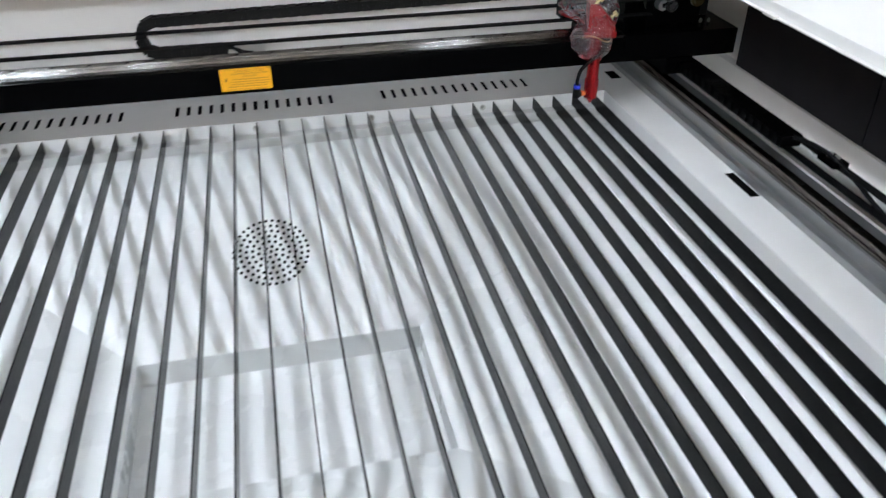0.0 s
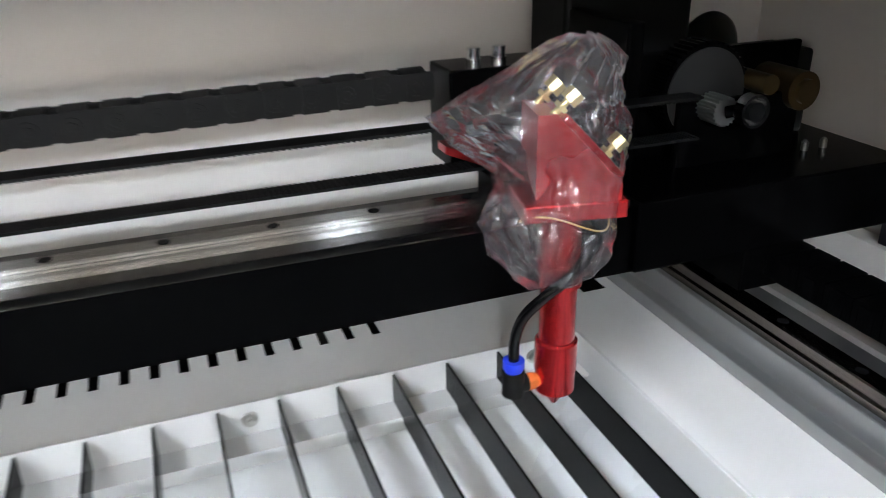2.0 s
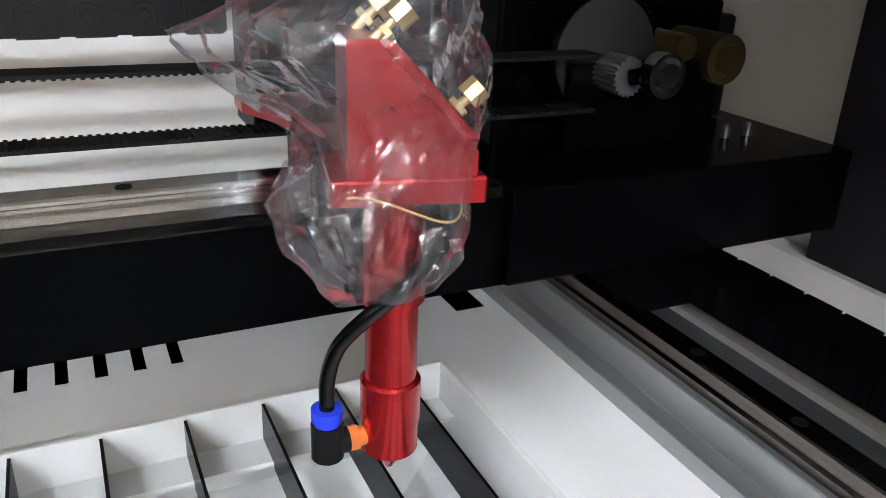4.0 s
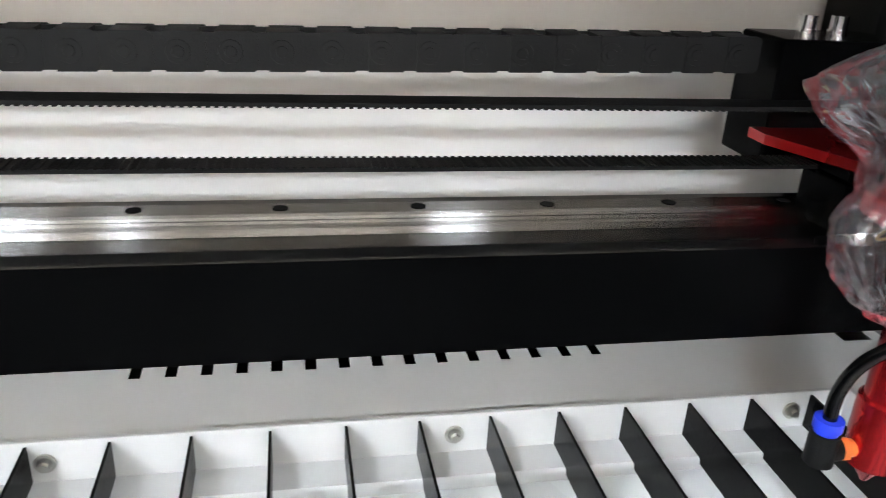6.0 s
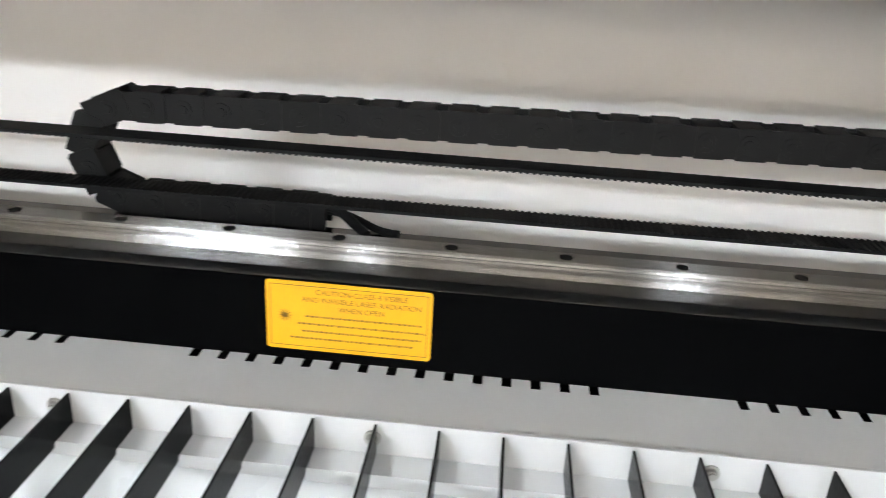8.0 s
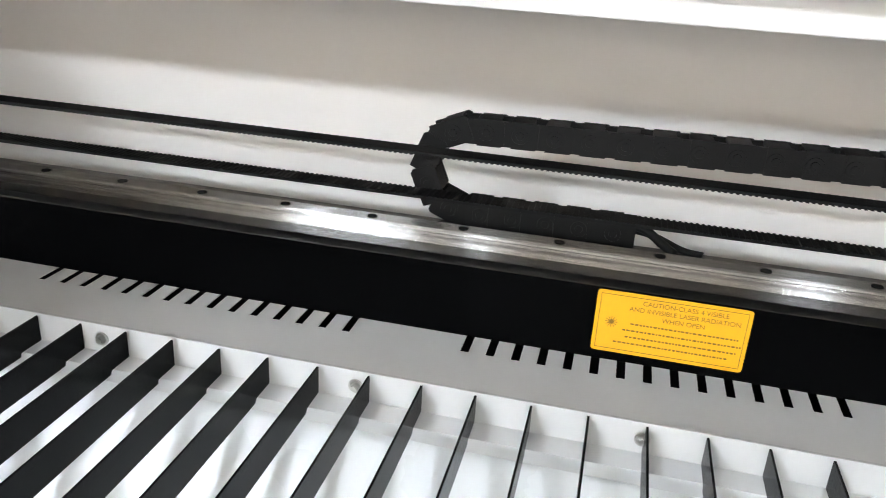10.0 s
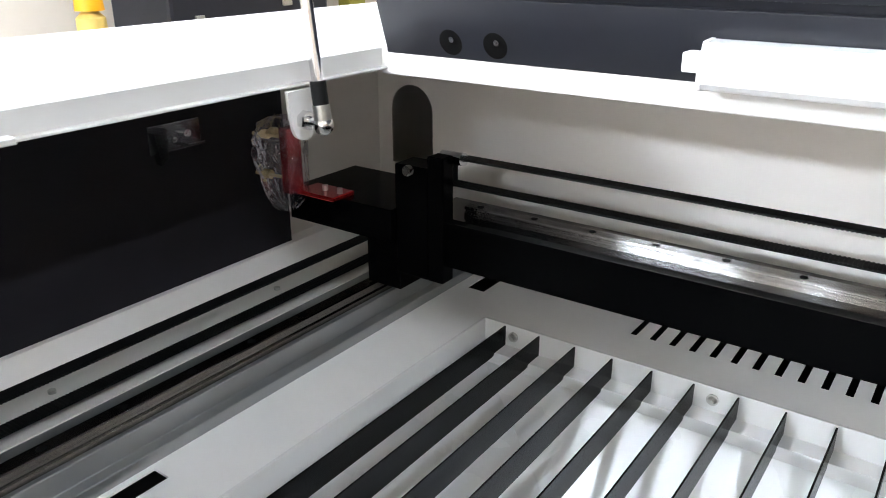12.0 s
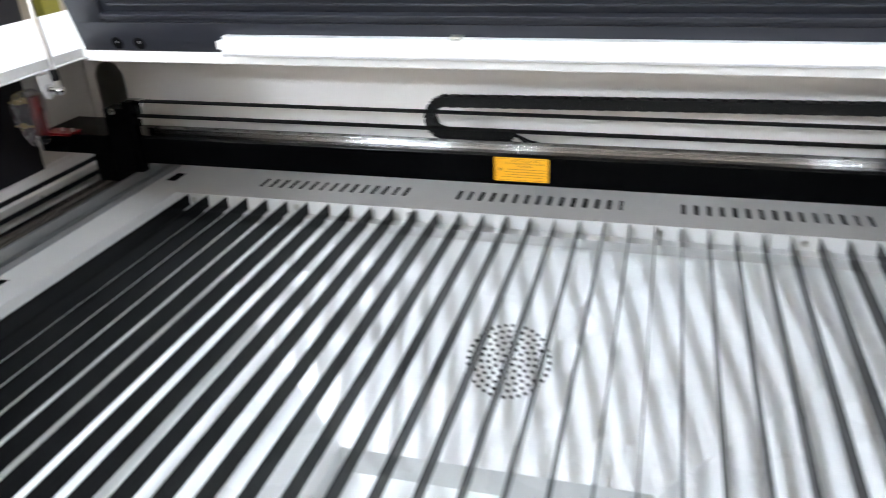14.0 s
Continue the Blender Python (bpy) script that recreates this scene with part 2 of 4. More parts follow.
for side in (0, 1):
    bm = B()
    f = (lambda x: x) if side == 0 else mx
    def fb(a, b, y0, y1):
        box(bm, min(f(a), f(b)), max(f(a), f(b)), y0, y1, -0.002, 0.0)
    fb(XL, -1.358, FRONT, 0.0)
    fb(-1.358, -1.376, CUT[0], 0.0)
    fb(-1.358, -1.376, FRONT, CUT[1])
    fb(-1.376, -1.56, FRONT, 0.0)
    part("side_flange", bm, FLANGE, cab)
    # black sheet under the cut-out, its inner shade put in as colour
    bm = B()
    box(bm, min(f(-1.33), f(-1.42)), max(f(-1.33), f(-1.42)), CUT[1] - 0.03, CUT[0] + 0.03, -0.02, -0.018)
    part("slot_shadow_plate", bm, HOLE_SHADE, cab)
bm = B()
box(bm, -1.56, 0.28, FRONT - 0.08, FRONT, -0.002, 0.0)
part("front_flange", bm, FLANGE, cab)

# hopper under the bed
TOPZ, PITZ = -0.05, -0.232
bm = B()
top = [(XL, 0.0), (XR, 0.0), (XR, FRONT), (XL, FRONT)]
pit = [(-0.86, -0.35), (-0.415, -0.35), (-0.415, -0.62), (-0.86, -0.62)]
r0 = [bm.verts.new((x, y, 0.0)) for x, y in top]
r1 = [bm.verts.new((x, y, TOPZ)) for x, y in top]
r2 = [bm.verts.new((x, y, PITZ)) for x, y in pit]
r3 = [bm.verts.new((x, y, PITZ - 0.045)) for x, y in pit]
for a, b in ((r0, r1), (r1, r2), (r2, r3)):
    for k in range(4):
        bm.faces.new((a[k], a[(k + 1) % 4], b[(k + 1) % 4], b[k]))
bm.faces.new(r3)
ob = part("hopper", bm, HOPPER, cab, "white sheet-metal funnel under the slats")
sol = ob.modifiers.new("thickness", "SOLIDIFY")
sol.thickness, sol.offset = 0.0015, 1.0

# exhaust grille: a round field of small holes, shade-black discs on the back slope
sl = (PITZ - TOPZ) / (-0.35)
ang = math.atan(sl)
gm = pose(MID, -0.197, TOPZ + sl * -0.197 + 0.0012, math.degrees(ang), 0, 0)
bm = B()
for ring, count in ((0, 1), (1, 6), (2, 12), (3, 18), (4, 24), (5, 30), (6, 36)):
    for k in range(count):
        a = 2 * math.pi * k / count + ring * 0.3
        r = ring * 0.0103
        bmesh.ops.create_circle(bm, cap_ends=True, segments=8, radius=0.0031, matrix=gm @ Matrix.Translation((r * math.cos(a), r * math.sin(a), 0)))
part("exhaust_grille", bm, HOLE_SHADE, cab, "round field of small black exhaust holes")

# back wall with the two oblong beam openings
bm = B()
HX0, HX1, HZ0, HZ1 = -1.553, -1.487, 0.10, 0.205
WX0, WX1 = -1.60, 0.32
for a, b in ((WX0, HX0), (HX1, mx(HX1)), (mx(HX0), WX1)):
    box(bm, a, b, BACK, BACK + 0.003, -0.002, DECK)
for a, b in ((HX0, HX1), (mx(HX1), mx(HX0))):
    box(bm, a, b, BACK, BACK + 0.003, -0.002, HZ0)
    box(bm, a, b, BACK, BACK + 0.003, HZ1, DECK)
    for cx, sgn in ((a, 1), (b, -1)):
        pts = [(cx, HZ1)] + [(cx + sgn * 0.033 * (1 - math.cos(t)), HZ1 - 0.033 + 0.033 * math.sin(t)) for t in (math.pi / 2 * k / 6 for k in range(7))][::1]
        prism(bm, pts, "y", BACK, BACK + 0.003)
part("back_wall", bm, BEIGE, cab, "beige inner back wall with oblong openings")
# unseen dark sheets behind and below, added to keep hall light out
bm = B()
box(bm, -1.618, mx(-1.618), 0.40, 0.41, -0.7, DECK - 0.002)
part("rear_light_block", bm, DARK_PANEL, cab)
bm = B()
box(bm, -1.618, mx(-1.618), -1.30, 0.40, -0.72, -0.70)
part("base_light_block", bm, DARK_PANEL, cab)

# side walls: dark panels in front, beige behind
for side in (0, 1):
    f = (lambda x: x) if side == 0 else mx
    for ya, yb in ((-0.402, -0.03), (FRONT - 0.08, -0.405)):
        bm = B()
        box(bm, min(f(-1.56), f(-1.563)), max(f(-1.56), f(-1.563)), ya, yb, 0.043, DECK - 0.02, 0.001)
        part("side_panel", bm, DARK_PANEL, cab, "dark grey inner side panel")
    # black strip behind the panel gap, giving the seam its shade as colour
    bm = B()
    box(bm, min(f(-1.5645), f(-1.5665)), max(f(-1.5645), f(-1.5665)), -0.42, -0.385, 0.043, DECK - 0.021)
    part("seam_shade_strip", bm, HOLE_SHADE, cab)
    bm = B()
    box(bm, min(f(-1.575), f(-1.58)), max(f(-1.575), f(-1.58)), FRONT - 0.08, BACK, -0.3, DECK - 0.02)
    part("side_wall", bm, BEIGE, cab)
    bm = B()
    prism(bm, [(f(-1.4705), 0.0), (f(-1.4705), 0.0145), (f(-1.535), 0.018), (f(-1.554), 0.043), (f(-1.574), 0.043), (f(-1.574), 0.0)], "y", FRONT - 0.08, BACK - 0.001)
    part("side_ledge", bm, BEIGE, cab)
    for y in (-0.62, -0.36, -0.10):
        bm = B()
        cyl(bm, (f(-1.515), y, 0.0165), (f(-1.515), y, 0.0195), 0.0035, n=12)
        part("ledge_screw", bm, ZINC, cab, smooth=True)

# outer deck round the lid opening
LIPX = -1.312
for side in (0, 1):
    f = (lambda x: x) if side == 0 else mx
    bm = B()
    box(bm, min(f(-1.62), f(LIPX)), max(f(-1.62), f(LIPX)), -1.30, 0.5, DECK - 0.002, DECK, 0.0006)
    box(bm, min(f(LIPX - 0.002), f(LIPX)), max(f(LIPX - 0.002), f(LIPX)), -1.26, -0.149, DECK - 0.0145, DECK - 0.001, 0.0006)
    box(bm, min(f(LIPX - 0.002), f(LIPX + 0.006)), max(f(LIPX - 0.002), f(LIPX + 0.006)), -1.26, -0.149, DECK - 0.016, DECK - 0.0142, 0.0006)
    box(bm, min(f(LIPX), f(LIPX + 0.009)), max(f(LIPX), f(LIPX + 0.009)), -0.475, -0.448, DECK - 0.0165, DECK - 0.0125, 0.001)
    part("side_deck", bm, WHITE, cab, "white powder-coated top deck beside the lid opening")
    bm = B()
    box(bm, min(f(-1.62), f(-1.618)), max(f(-1.62), f(-1.618)), -1.30, 0.5, -0.7, DECK - 0.002)
    part("outer_side", bm, WHITE, cab)
bm = B()
box(bm, LIPX, mx(LIPX), -0.15, 0.5, DECK - 0.002, DECK - 0.0004, 0.0006)
box(bm, LIPX, mx(LIPX), -0.152, -0.15, DECK - 0.020, DECK - 0.0004, 0.0006)
part("back_deck", bm, WHITE, cab)
bm = B()
box(bm, LIPX, mx(LIPX), -1.30, -1.26, DECK - 0.06, DECK - 0.0004, 0.0006)
box(bm, -1.62, mx(-1.62), -1.305, -1.30, -0.7, DECK - 0.0004)
box(bm, -1.56, 0.28, FRONT - 0.083, FRONT - 0.08, -0.3, DECK - 0.06)
part("front_deck", bm, WHITE, cab)

# ---- slat bed ----
bed = thing("slat_bed", "knife-slat cutting bed of 33 dark aluminium slats in a white frame", "cutting bed")
bm = B()
box(bm, XL, XR, -0.001, 0.002, -0.05, 0.002, 0.0006)
box(bm, XL, XR, -0.022, -0.001, -0.025, -0.0225)
box(bm, XL, XR, FRONT - 0.002, FRONT + 0.001, -0.05, 0.002, 0.0006)
box(bm, XL, XR, FRONT + 0.001, FRONT + 0.022, -0.025, -0.0225)
box(bm, XL - 0.002, XL + 0.001, FRONT, 0.0, -0.05, 0.002, 0.0006)
box(bm, XR - 0.001, XR + 0.002, FRONT, 0.0, -0.05, 0.002, 0.0006)
part("bed_frame", bm, WHITE, bed, "white bent-steel frame")
bm = B()
prism(bm, [(0.0, 0.0), (0.0, -0.0222), (-0.0225, -0.0222), (-0.0235, -SLAT_H), (FRONT + 0.0235, -SLAT_H), (FRONT + 0.0225, -0.0222), (FRONT + 0.002, -0.0222), (FRONT + 0.002, 0.0)], "x", -0.0008, 0.0008)
me = mesh_of(bm, "slat", SLAT)
for i in range(33):
    shared("slat", me, bed, (-P * i, -0.0015, 0.0))
bm = B()
cyl(bm, (0, 0, 0), (0, -0.0015, 0), 0.0055, n=18)
cyl(bm, (0, -0.0015, 0), (0, -0.0035, 0), 0.004, 0.003, n=18)
cyl(bm, (0, -0.0034, 0), (0, -0.0055, 0), 0.0026, n=6)
me = mesh_of(bm, "bolt", ZINC, True)
for k in (0.28, 5.5, 10.8, 16.05, 21.25, 26.55, 31.75):
    shared("bolt", me, bed, (-P * k, -0.001, -0.0105))

# ---- gantry beam ----
gantry = thing("gantry", "black gantry beam with steel rail and yellow warning label", "gantry")
BX0, BX1 = -1.34, 0.24
bm = B()
prism(bm, [(-0.068, 0.083), (-0.068, 0.1275), (-0.006, 0.1275), (-0.006, 0.083)], "x", BX0, BX1)
part("beam", bm, BLACK_ANOD, gantry)
bm = B()
prism(bm, [(-0.068, 0.1277), (-0.0675, 0.1285), (-0.0650, 0.1309), (-0.0642, 0.1313), (-0.006, 0.1313), (-0.006, 0.1277)], "x", BX0, BX1)
part("beam_cap", bm, GLOSS_BLACK, gantry, "glossy black top face of the beam")
RY0, RY1, RZ0, RZ1 = -0.0507, -0.0367, 0.1315, 0.1410
bm = B()
prof = [(RY0, RZ0), (RY0, RZ0 + 0.0034), (RY0 + 0.0018, RZ0 + 0.0046), (RY0 + 0.0018, RZ0 + 0.006), (RY0, RZ0 + 0.0072), (RY0, RZ1 - 0.001), (RY0 + 0.001, RZ1)]
prof += [(RY0 + RY1 - y, z) for y, z in prof[::-1]]
prism(bm, prof, "x", -1.30, 0.0)
rail = part("rail", bm, STEEL, gantry, "ground steel linear rail")
# bores are thin discs on the rail, their inner shade painted black
bm = B()
cyl(bm, (0, 0, 0), (0, 0, 0.0003), 0.0032, n=20)
me = mesh_of(bm, "rail_hole", HOLE_SHADE)
for k in range(23):
    x = -1.286 + 0.0574 * k
    if x < -0.01:
        ob = shared("rail_hole", me, rail, (x, (RY0 + RY1) / 2, RZ1))

# ---- gantry: end blocks, label ----
bm = B()
box(bm, -1.362, -1.324, -0.078, -0.048, 0.068, 0.180, 0.0015)
part("pulley_block", bm, BLACK_ANOD, gantry)
bm = B()
box(bm, -1.324, -1.306, -0.078, -0.060, 0.068, 0.192, 0.0015)
part("pulley_cheek", bm, BLACK_ANOD, gantry)
bm = B()
cyl(bm, (-1.325, -0.05, 0.186), (-1.298, -0.055, 0.188), 0.0062, n=20)
part("pulley_pin", bm, CHROME, gantry, smooth=True)
bm = B()
cyl(bm, (-1.344, -0.078, 0.176), (-1.344, -0.083, 0.176), 0.005, n=18)
part("cap_screw", bm, ZINC, gantry, smooth=True)
bm = B()
box(bm, -1.50, -1.362, -0.085, 0.02, 0.10, 0.134, 0.0015)
box(bm, -1.405, -1.3625, -0.072, 0.0, 0.046, 0.0995, 0.001)
part("left_carrier", bm, BLACK_ANOD, gantry)
bm = B()
box(bm, 0.02, 0.24, -0.075, 0.05, 0.085, 0.1325, 0.0015)
box(bm, 0.11, 0.16, -0.07, 0.01, 0.052, 0.085, 0.001)
part("right_carrier", bm, BLACK_ANOD, gantry)
# drive: plates, large toothed wheel, small wheel, shaft collar, brass bushes
bm = B()
box(bm, 0.034, 0.046, -0.028, 0.05, 0.128, 0.232, 0.002)
part("drive_plate", bm, BLACK_ANOD, gantry)
bm = B()
box(bm, 0.046, 0.202, 0.003, 0.010, 0.128, 0.205, 0.0015)
part("back_plate", bm, BLACK_ANOD, gantry)
bm = B()
box(bm, 0.176, 0.222, 0.010, 0.055, 0.1325, 0.196, 0.003)
# added black box, stands in for shade on the wall behind the wheel
box(bm, 0.052, 0.165, 0.085, 0.145, 0.13, 0.262, 0.004)
box(bm, 0.09, 0.12, 0.009, 0.09, 0.14, 0.17, 0.002)
part("motor_and_shade_box", bm, PLASTIC, gantry)
bm = B()
box(bm, 0.076, 0.175, -0.030, -0.024, 0.132, 0.1775, 0.0015)
part("bearing_plate", bm, BLACK_ANOD, gantry)
bm = B()
WXC, WZC = 0.1025, 0.180
prism(bm, [(WXC + r * math.cos(a), WZC + r * math.sin(a)) for r, a in ((0.0345 if k % 4 < 2 else 0.0328, 2 * math.pi * k / 192) for k in range(192))], "y", -0.020, 0.0)
wheel = part("toothed_wheel", bm, BLACK_ANOD, gantry)
bm = B()
cyl(bm, (WXC, -0.0195, WZC), (WXC, -0.0215, WZC), 0.0305, n=48)
# grey made nearly black: the shade under the deck is in the colour
part("wheel_face", bm, material("shaded_grey_wheel", (0.022, 0.022, 0.021), 0.5, spec=0.2), wheel, "grey wheel face, darkened for the deck's shade", True)
bm = B()
prism(bm, [(0.098 + q * math.cos(a), 0.174 + q * math.sin(a)) for q, a in ((0.0099 if k % 4 < 2 else 0.0086, 2 * math.pi * k / 80) for k in range(80))], "y", -0.048, -0.030)
part("small_toothed_wheel", bm, material("dull_silver", (0.5, 0.5, 0.49), 0.38, 1.0), gantry, "silver aluminium toothed wheel")
bm = B()
cyl(bm, (0.098, -0.048, 0.174), (0.1065, -0.058, 0.1775), 0.004, n=20)
part("drive_shaft", bm, BLACK_ANOD, gantry, smooth=True)
bm = B()
n = 36
rings = []
for y, r in ((-0.058, 0.0108), (-0.066, 0.0108), (-0.066, 0.0088), (-0.060, 0.0085), (-0.060, 0.0062), (-0.067, 0.0060)):
    rings.append([bm.verts.new((0.106 + r * math.cos(2 * math.pi * k / n), y, 0.1775 + r * math.sin(2 * math.pi * k / n))) for k in range(n)])
for p, q in zip(rings, rings[1:]):
    for k in range(n):
        bm.faces.new((p[k], p[(k + 1) % n], q[(k + 1) % n], q[k]))
bm.faces.new(rings[0])
bm.faces.new(rings[-1])
bmesh.ops.recalc_face_normals(bm, faces=bm.faces)
part("shaft_collar", bm, material("polished_steel", (0.5, 0.5, 0.5), 0.18, 1.0), gantry)
DULL_BRASS = material("dull_brass", (0.10, 0.066, 0.028), 0.4, 0.8)
bm = B()
cyl(bm, (0.172, 0.003, 0.178), (0.172, -0.036, 0.178), 0.0135, n=28)
cyl(bm, (0.172, -0.036, 0.178), (0.172, -0.040, 0.178), 0.0085, n=28)
part("brass_bush", bm, DULL_BRASS, gantry, smooth=True)
bm = B()
cyl(bm, (0.139, 0.003, 0.186), (0.139, -0.040, 0.186), 0.0068, n=24)
part("brass_bush", bm, DULL_BRASS, gantry, smooth=True)
for x in (0.187, 0.204):
    bm = B()
    cyl(bm, (x, -0.03, 0.132), (x, -0.03, 0.1385), 0.0026, n=14)
    cyl(bm, (x, -0.03, 0.1385), (x, -0.03, 0.1400), 0.0015, n=8)
    part("drive_bolt", bm, material("dull_bolt", (0.2, 0.2, 0.19), 0.35, 1.0), gantry, smooth=True)

bm = B()
LX0, LX1, LZ0, LZ1 = -0.686, -0.603, 0.0885, 0.1265
r = 0.002
pts = []
for cx, cz, a0 in ((LX1 - r, LZ1 - r, 0), (LX0 + r, LZ1 - r, 90), (LX0 + r, LZ0 + r, 180), (LX1 - r, LZ0 + r, 270)):
    pts += [(cx + r * math.cos(radians(a0 + k * 30)), cz + r * math.sin(radians(a0 + k * 30))) for k in range(4)]
prism(bm, pts, "y", -0.0684, -0.0681)
label = part("warning_label", bm, YELLOW, gantry, "yellow laser warning label with small black print")
bm = B()
FY0, FY1 = -0.06852, -0.06842
for z in (LZ0 + 0.0022, LZ1 - 0.0022):
    box(bm, LX0 + 0.002, LX1 - 0.002, FY0, FY1, z - 0.00018, z + 0.00018)
for x in (LX0 + 0.0022, LX1 - 0.0022):
    box(bm, x - 0.00018, x + 0.00018, FY0, FY1, LZ0 + 0.002, LZ1 - 0.002)
for k in range(12):
    a = math.pi * k / 6
    box(bm, -0.0002, 0.0002, FY0, FY1, 0.0008, 0.0034, 0, Matrix.Translation((LX0 + 0.0095, 0, 0.1075)) @ Matrix.Rotation(a, 4, "Y"))
cyl(bm, (LX0 + 0.0095, FY0, 0.1075), (LX0 + 0.0095, FY1, 0.1075), 0.0014, n=14)
for z, x0, x1 in ((0.1078, 0.02, 0.078), (0.1036, 0.016, 0.080), (0.0995, 0.018, 0.078), (0.0955, 0.012, 0.074)):
    x = LX0 + x0
    while x < LX0 + x1:
        w = random.uniform(0.0007, 0.0022)
        box(bm, x, min(x + w, LX0 + x1), FY0, FY1, z - 0.0005, z + 0.0005)
        x += w + 0.0006
part("label_print", bm, INK, label)


def lettering(text, size, x, y, z, parent):
    cu = bpy.data.curves.new("print", "FONT")
    cu.body, cu.size, cu.align_x, cu.extrude = text, size, "CENTER", 0.00003
    tmp = bpy.data.objects.new("print", cu)
    scene.collection.objects.link(tmp)
    bpy.context.view_layer.update()
    me = bpy.data.meshes.new_from_object(tmp.evaluated_get(bpy.context.evaluated_depsgraph_get()))
    bpy.data.objects.remove(tmp)
    me.materials.clear()
    me.materials.append(INK)
    ob = new("lettering", me)
    ob.parent = parent
    ob.matrix_basis = pose(x, y, z, 90, 0, 0)
    return ob


lettering("CAUTION-CLASS 4 VISIBLE", 0.0039, LX0 + 0.048, FY0, 0.1200, label)
lettering("AND INVISIBLE LASER RADIATION", 0.0039, LX0 + 0.048, FY0, 0.1158, label)
lettering("WHEN OPEN", 0.0039, LX0 + 0.048, FY0, 0.1114, label)


# ---- belts ----
def toothed_belt(name, a, b, y0, y1, z, teeth_up, axis="x"):
    bm = B()
    def bb(u0, u1, w0, w1):
        if axis == "x":
            box(bm, u0, u1, y0, y1, w0, w1)
        else:
            box(bm, y0, y1, u0, u1, w0, w1)
    bb(a, b, z - 0.0008, z + 0.0008)
    n = int((b - a) / 0.0032)
    for k in range(n):
        u = a + 0.0032 * (k + 0.5)
        if teeth_up:
            bb(u - 0.0008, u + 0.0008, z + 0.0008, z + 0.0014)
        else:
            bb(u - 0.0008, u + 0.0008, z - 0.0014, z - 0.0008)
    return bm


xbelt = thing("drive_belt", "black toothed rubber belt running above the gantry rail", "drive belt", "toothed drive belts")
part("upper_run", toothed_belt("upper_run", -1.32, 0.08, -0.0475, -0.0325, 0.1850, False), RUBBER, xbelt)
part("lower_run", toothed_belt("lower_run", -1.32, 0.08, -0.0475, -0.0325, 0.1584, True), RUBBER, xbelt)
bm = B()
for sx in (-1.32,):
    prism(bm, [(sx + 0.013 * math.cos(t) * -1, 0.1717 + 0.0138 * math.sin(t)) for t in (math.pi * (k / 12 - 0.5) for k in range(13))], "y", -0.0475, -0.0325)
part("belt_wrap", bm, RUBBER, xbelt)

# ---- side rails and side belts ----
def side_rail(side):
    f = (lambda x: x) if side == 0 else (lambda x: mx(x) - 0.005)
    t = thing("linear_rail", "steel linear rail on a grey aluminium extrusion along the bed", "linear rail", "side rails")
    y0, y1 = FRONT + 0.0, 0.148
    bm = B()
    prism(bm, [(f(x), z) for x, z in ((-1.381, 0.0003), (-1.381, 0.0102), (-1.3818, 0.011), (-1.3915, 0.011), (-1.3922, 0.0117), (-1.3922, 0.0282), (-1.393, 0.029), (-1.4170, 0.029), (-1.4178, 0.0282), (-1.4178, 0.0135), (-1.470, 0.0135), (-1.470, 0.0003))], "y", y0, y1)
    part("extrusion", bm, ALU_Y, t)
    cx = -1.4045
    bm = B()
    prism(bm, [(f(cx + u), z) for u, z in ((0.0075, 0.0292), (0.0075, 0.034), (0.0055, 0.0355), (0.0055, 0.038), (0.0075, 0.0395), (0.0075, 0.0435), (0.0065, 0.0445), (-0.0065, 0.0445), (-0.0075, 0.0435), (-0.0075, 0.0395), (-0.0055, 0.038), (-0.0055, 0.0355), (-0.0075, 0.034), (-0.0075, 0.0292))], "y", y0 + 0.01, y1 - 0.01)
    rl = part("rail", bm, STEEL_Y, t)
    # bolt holes drawn as flat discs, black for the shade within
    bm = B()
    cyl(bm, (0, 0, 0), (0, 0, 0.0003), 0.0039, n=18)
    me = mesh_of(bm, "rail_hole", HOLE_SHADE)
    for k in range(17):
        y = -0.942 + 0.0645 * k
        if y < 0.13:
            shared("rail_hole", me, rl, (f(cx), y, 0.0444))
    b = thing("drive_belt", "black toothed side drive belt in two runs", "drive belt", "toothed drive belts")
    xa, xb = min(f(-1.4725), f(-1.4575)), max(f(-1.4725), f(-1.4575))
    part("upper_run", toothed_belt("upper_run", y0 + 0.02, y1 - 0.02, xa, xb, 0.061, False, "y"), RUBBER, b)
    part("lower_run", toothed_belt("lower_run", y0 + 0.02, y1 - 0.02, xa, xb, 0.034, True, "y"), RUBBER, b)
    for y in (y1 - 0.02, y0 + 0.02):
        bm = B()
        cyl(bm, (xa, y, 0.0475), (xb, y, 0.0475), 0.0118, n=24)
        part("end_wheel", bm, BLACK_ANOD, b)


side_rail(0)
side_rail(1)
# belt clamp on the right-hand belt
clamp = thing("belt_clamp", "small steel belt clamp with a bolt on the side belt", "belt clamp")
bm = B()
box(bm, 0.162, 0.188, -0.492, -0.454, 0.062, 0.070, 0.001)
part("clamp_plate", bm, BLACK_ANOD, clamp)
for y in (-0.48, -0.464):
    bm = B()
    cyl(bm, (0.174, y, 0.070), (0.174, y, 0.0755), 0.0045, n=14)
    part("bolt", bm, ZINC, clamp, smooth=True)

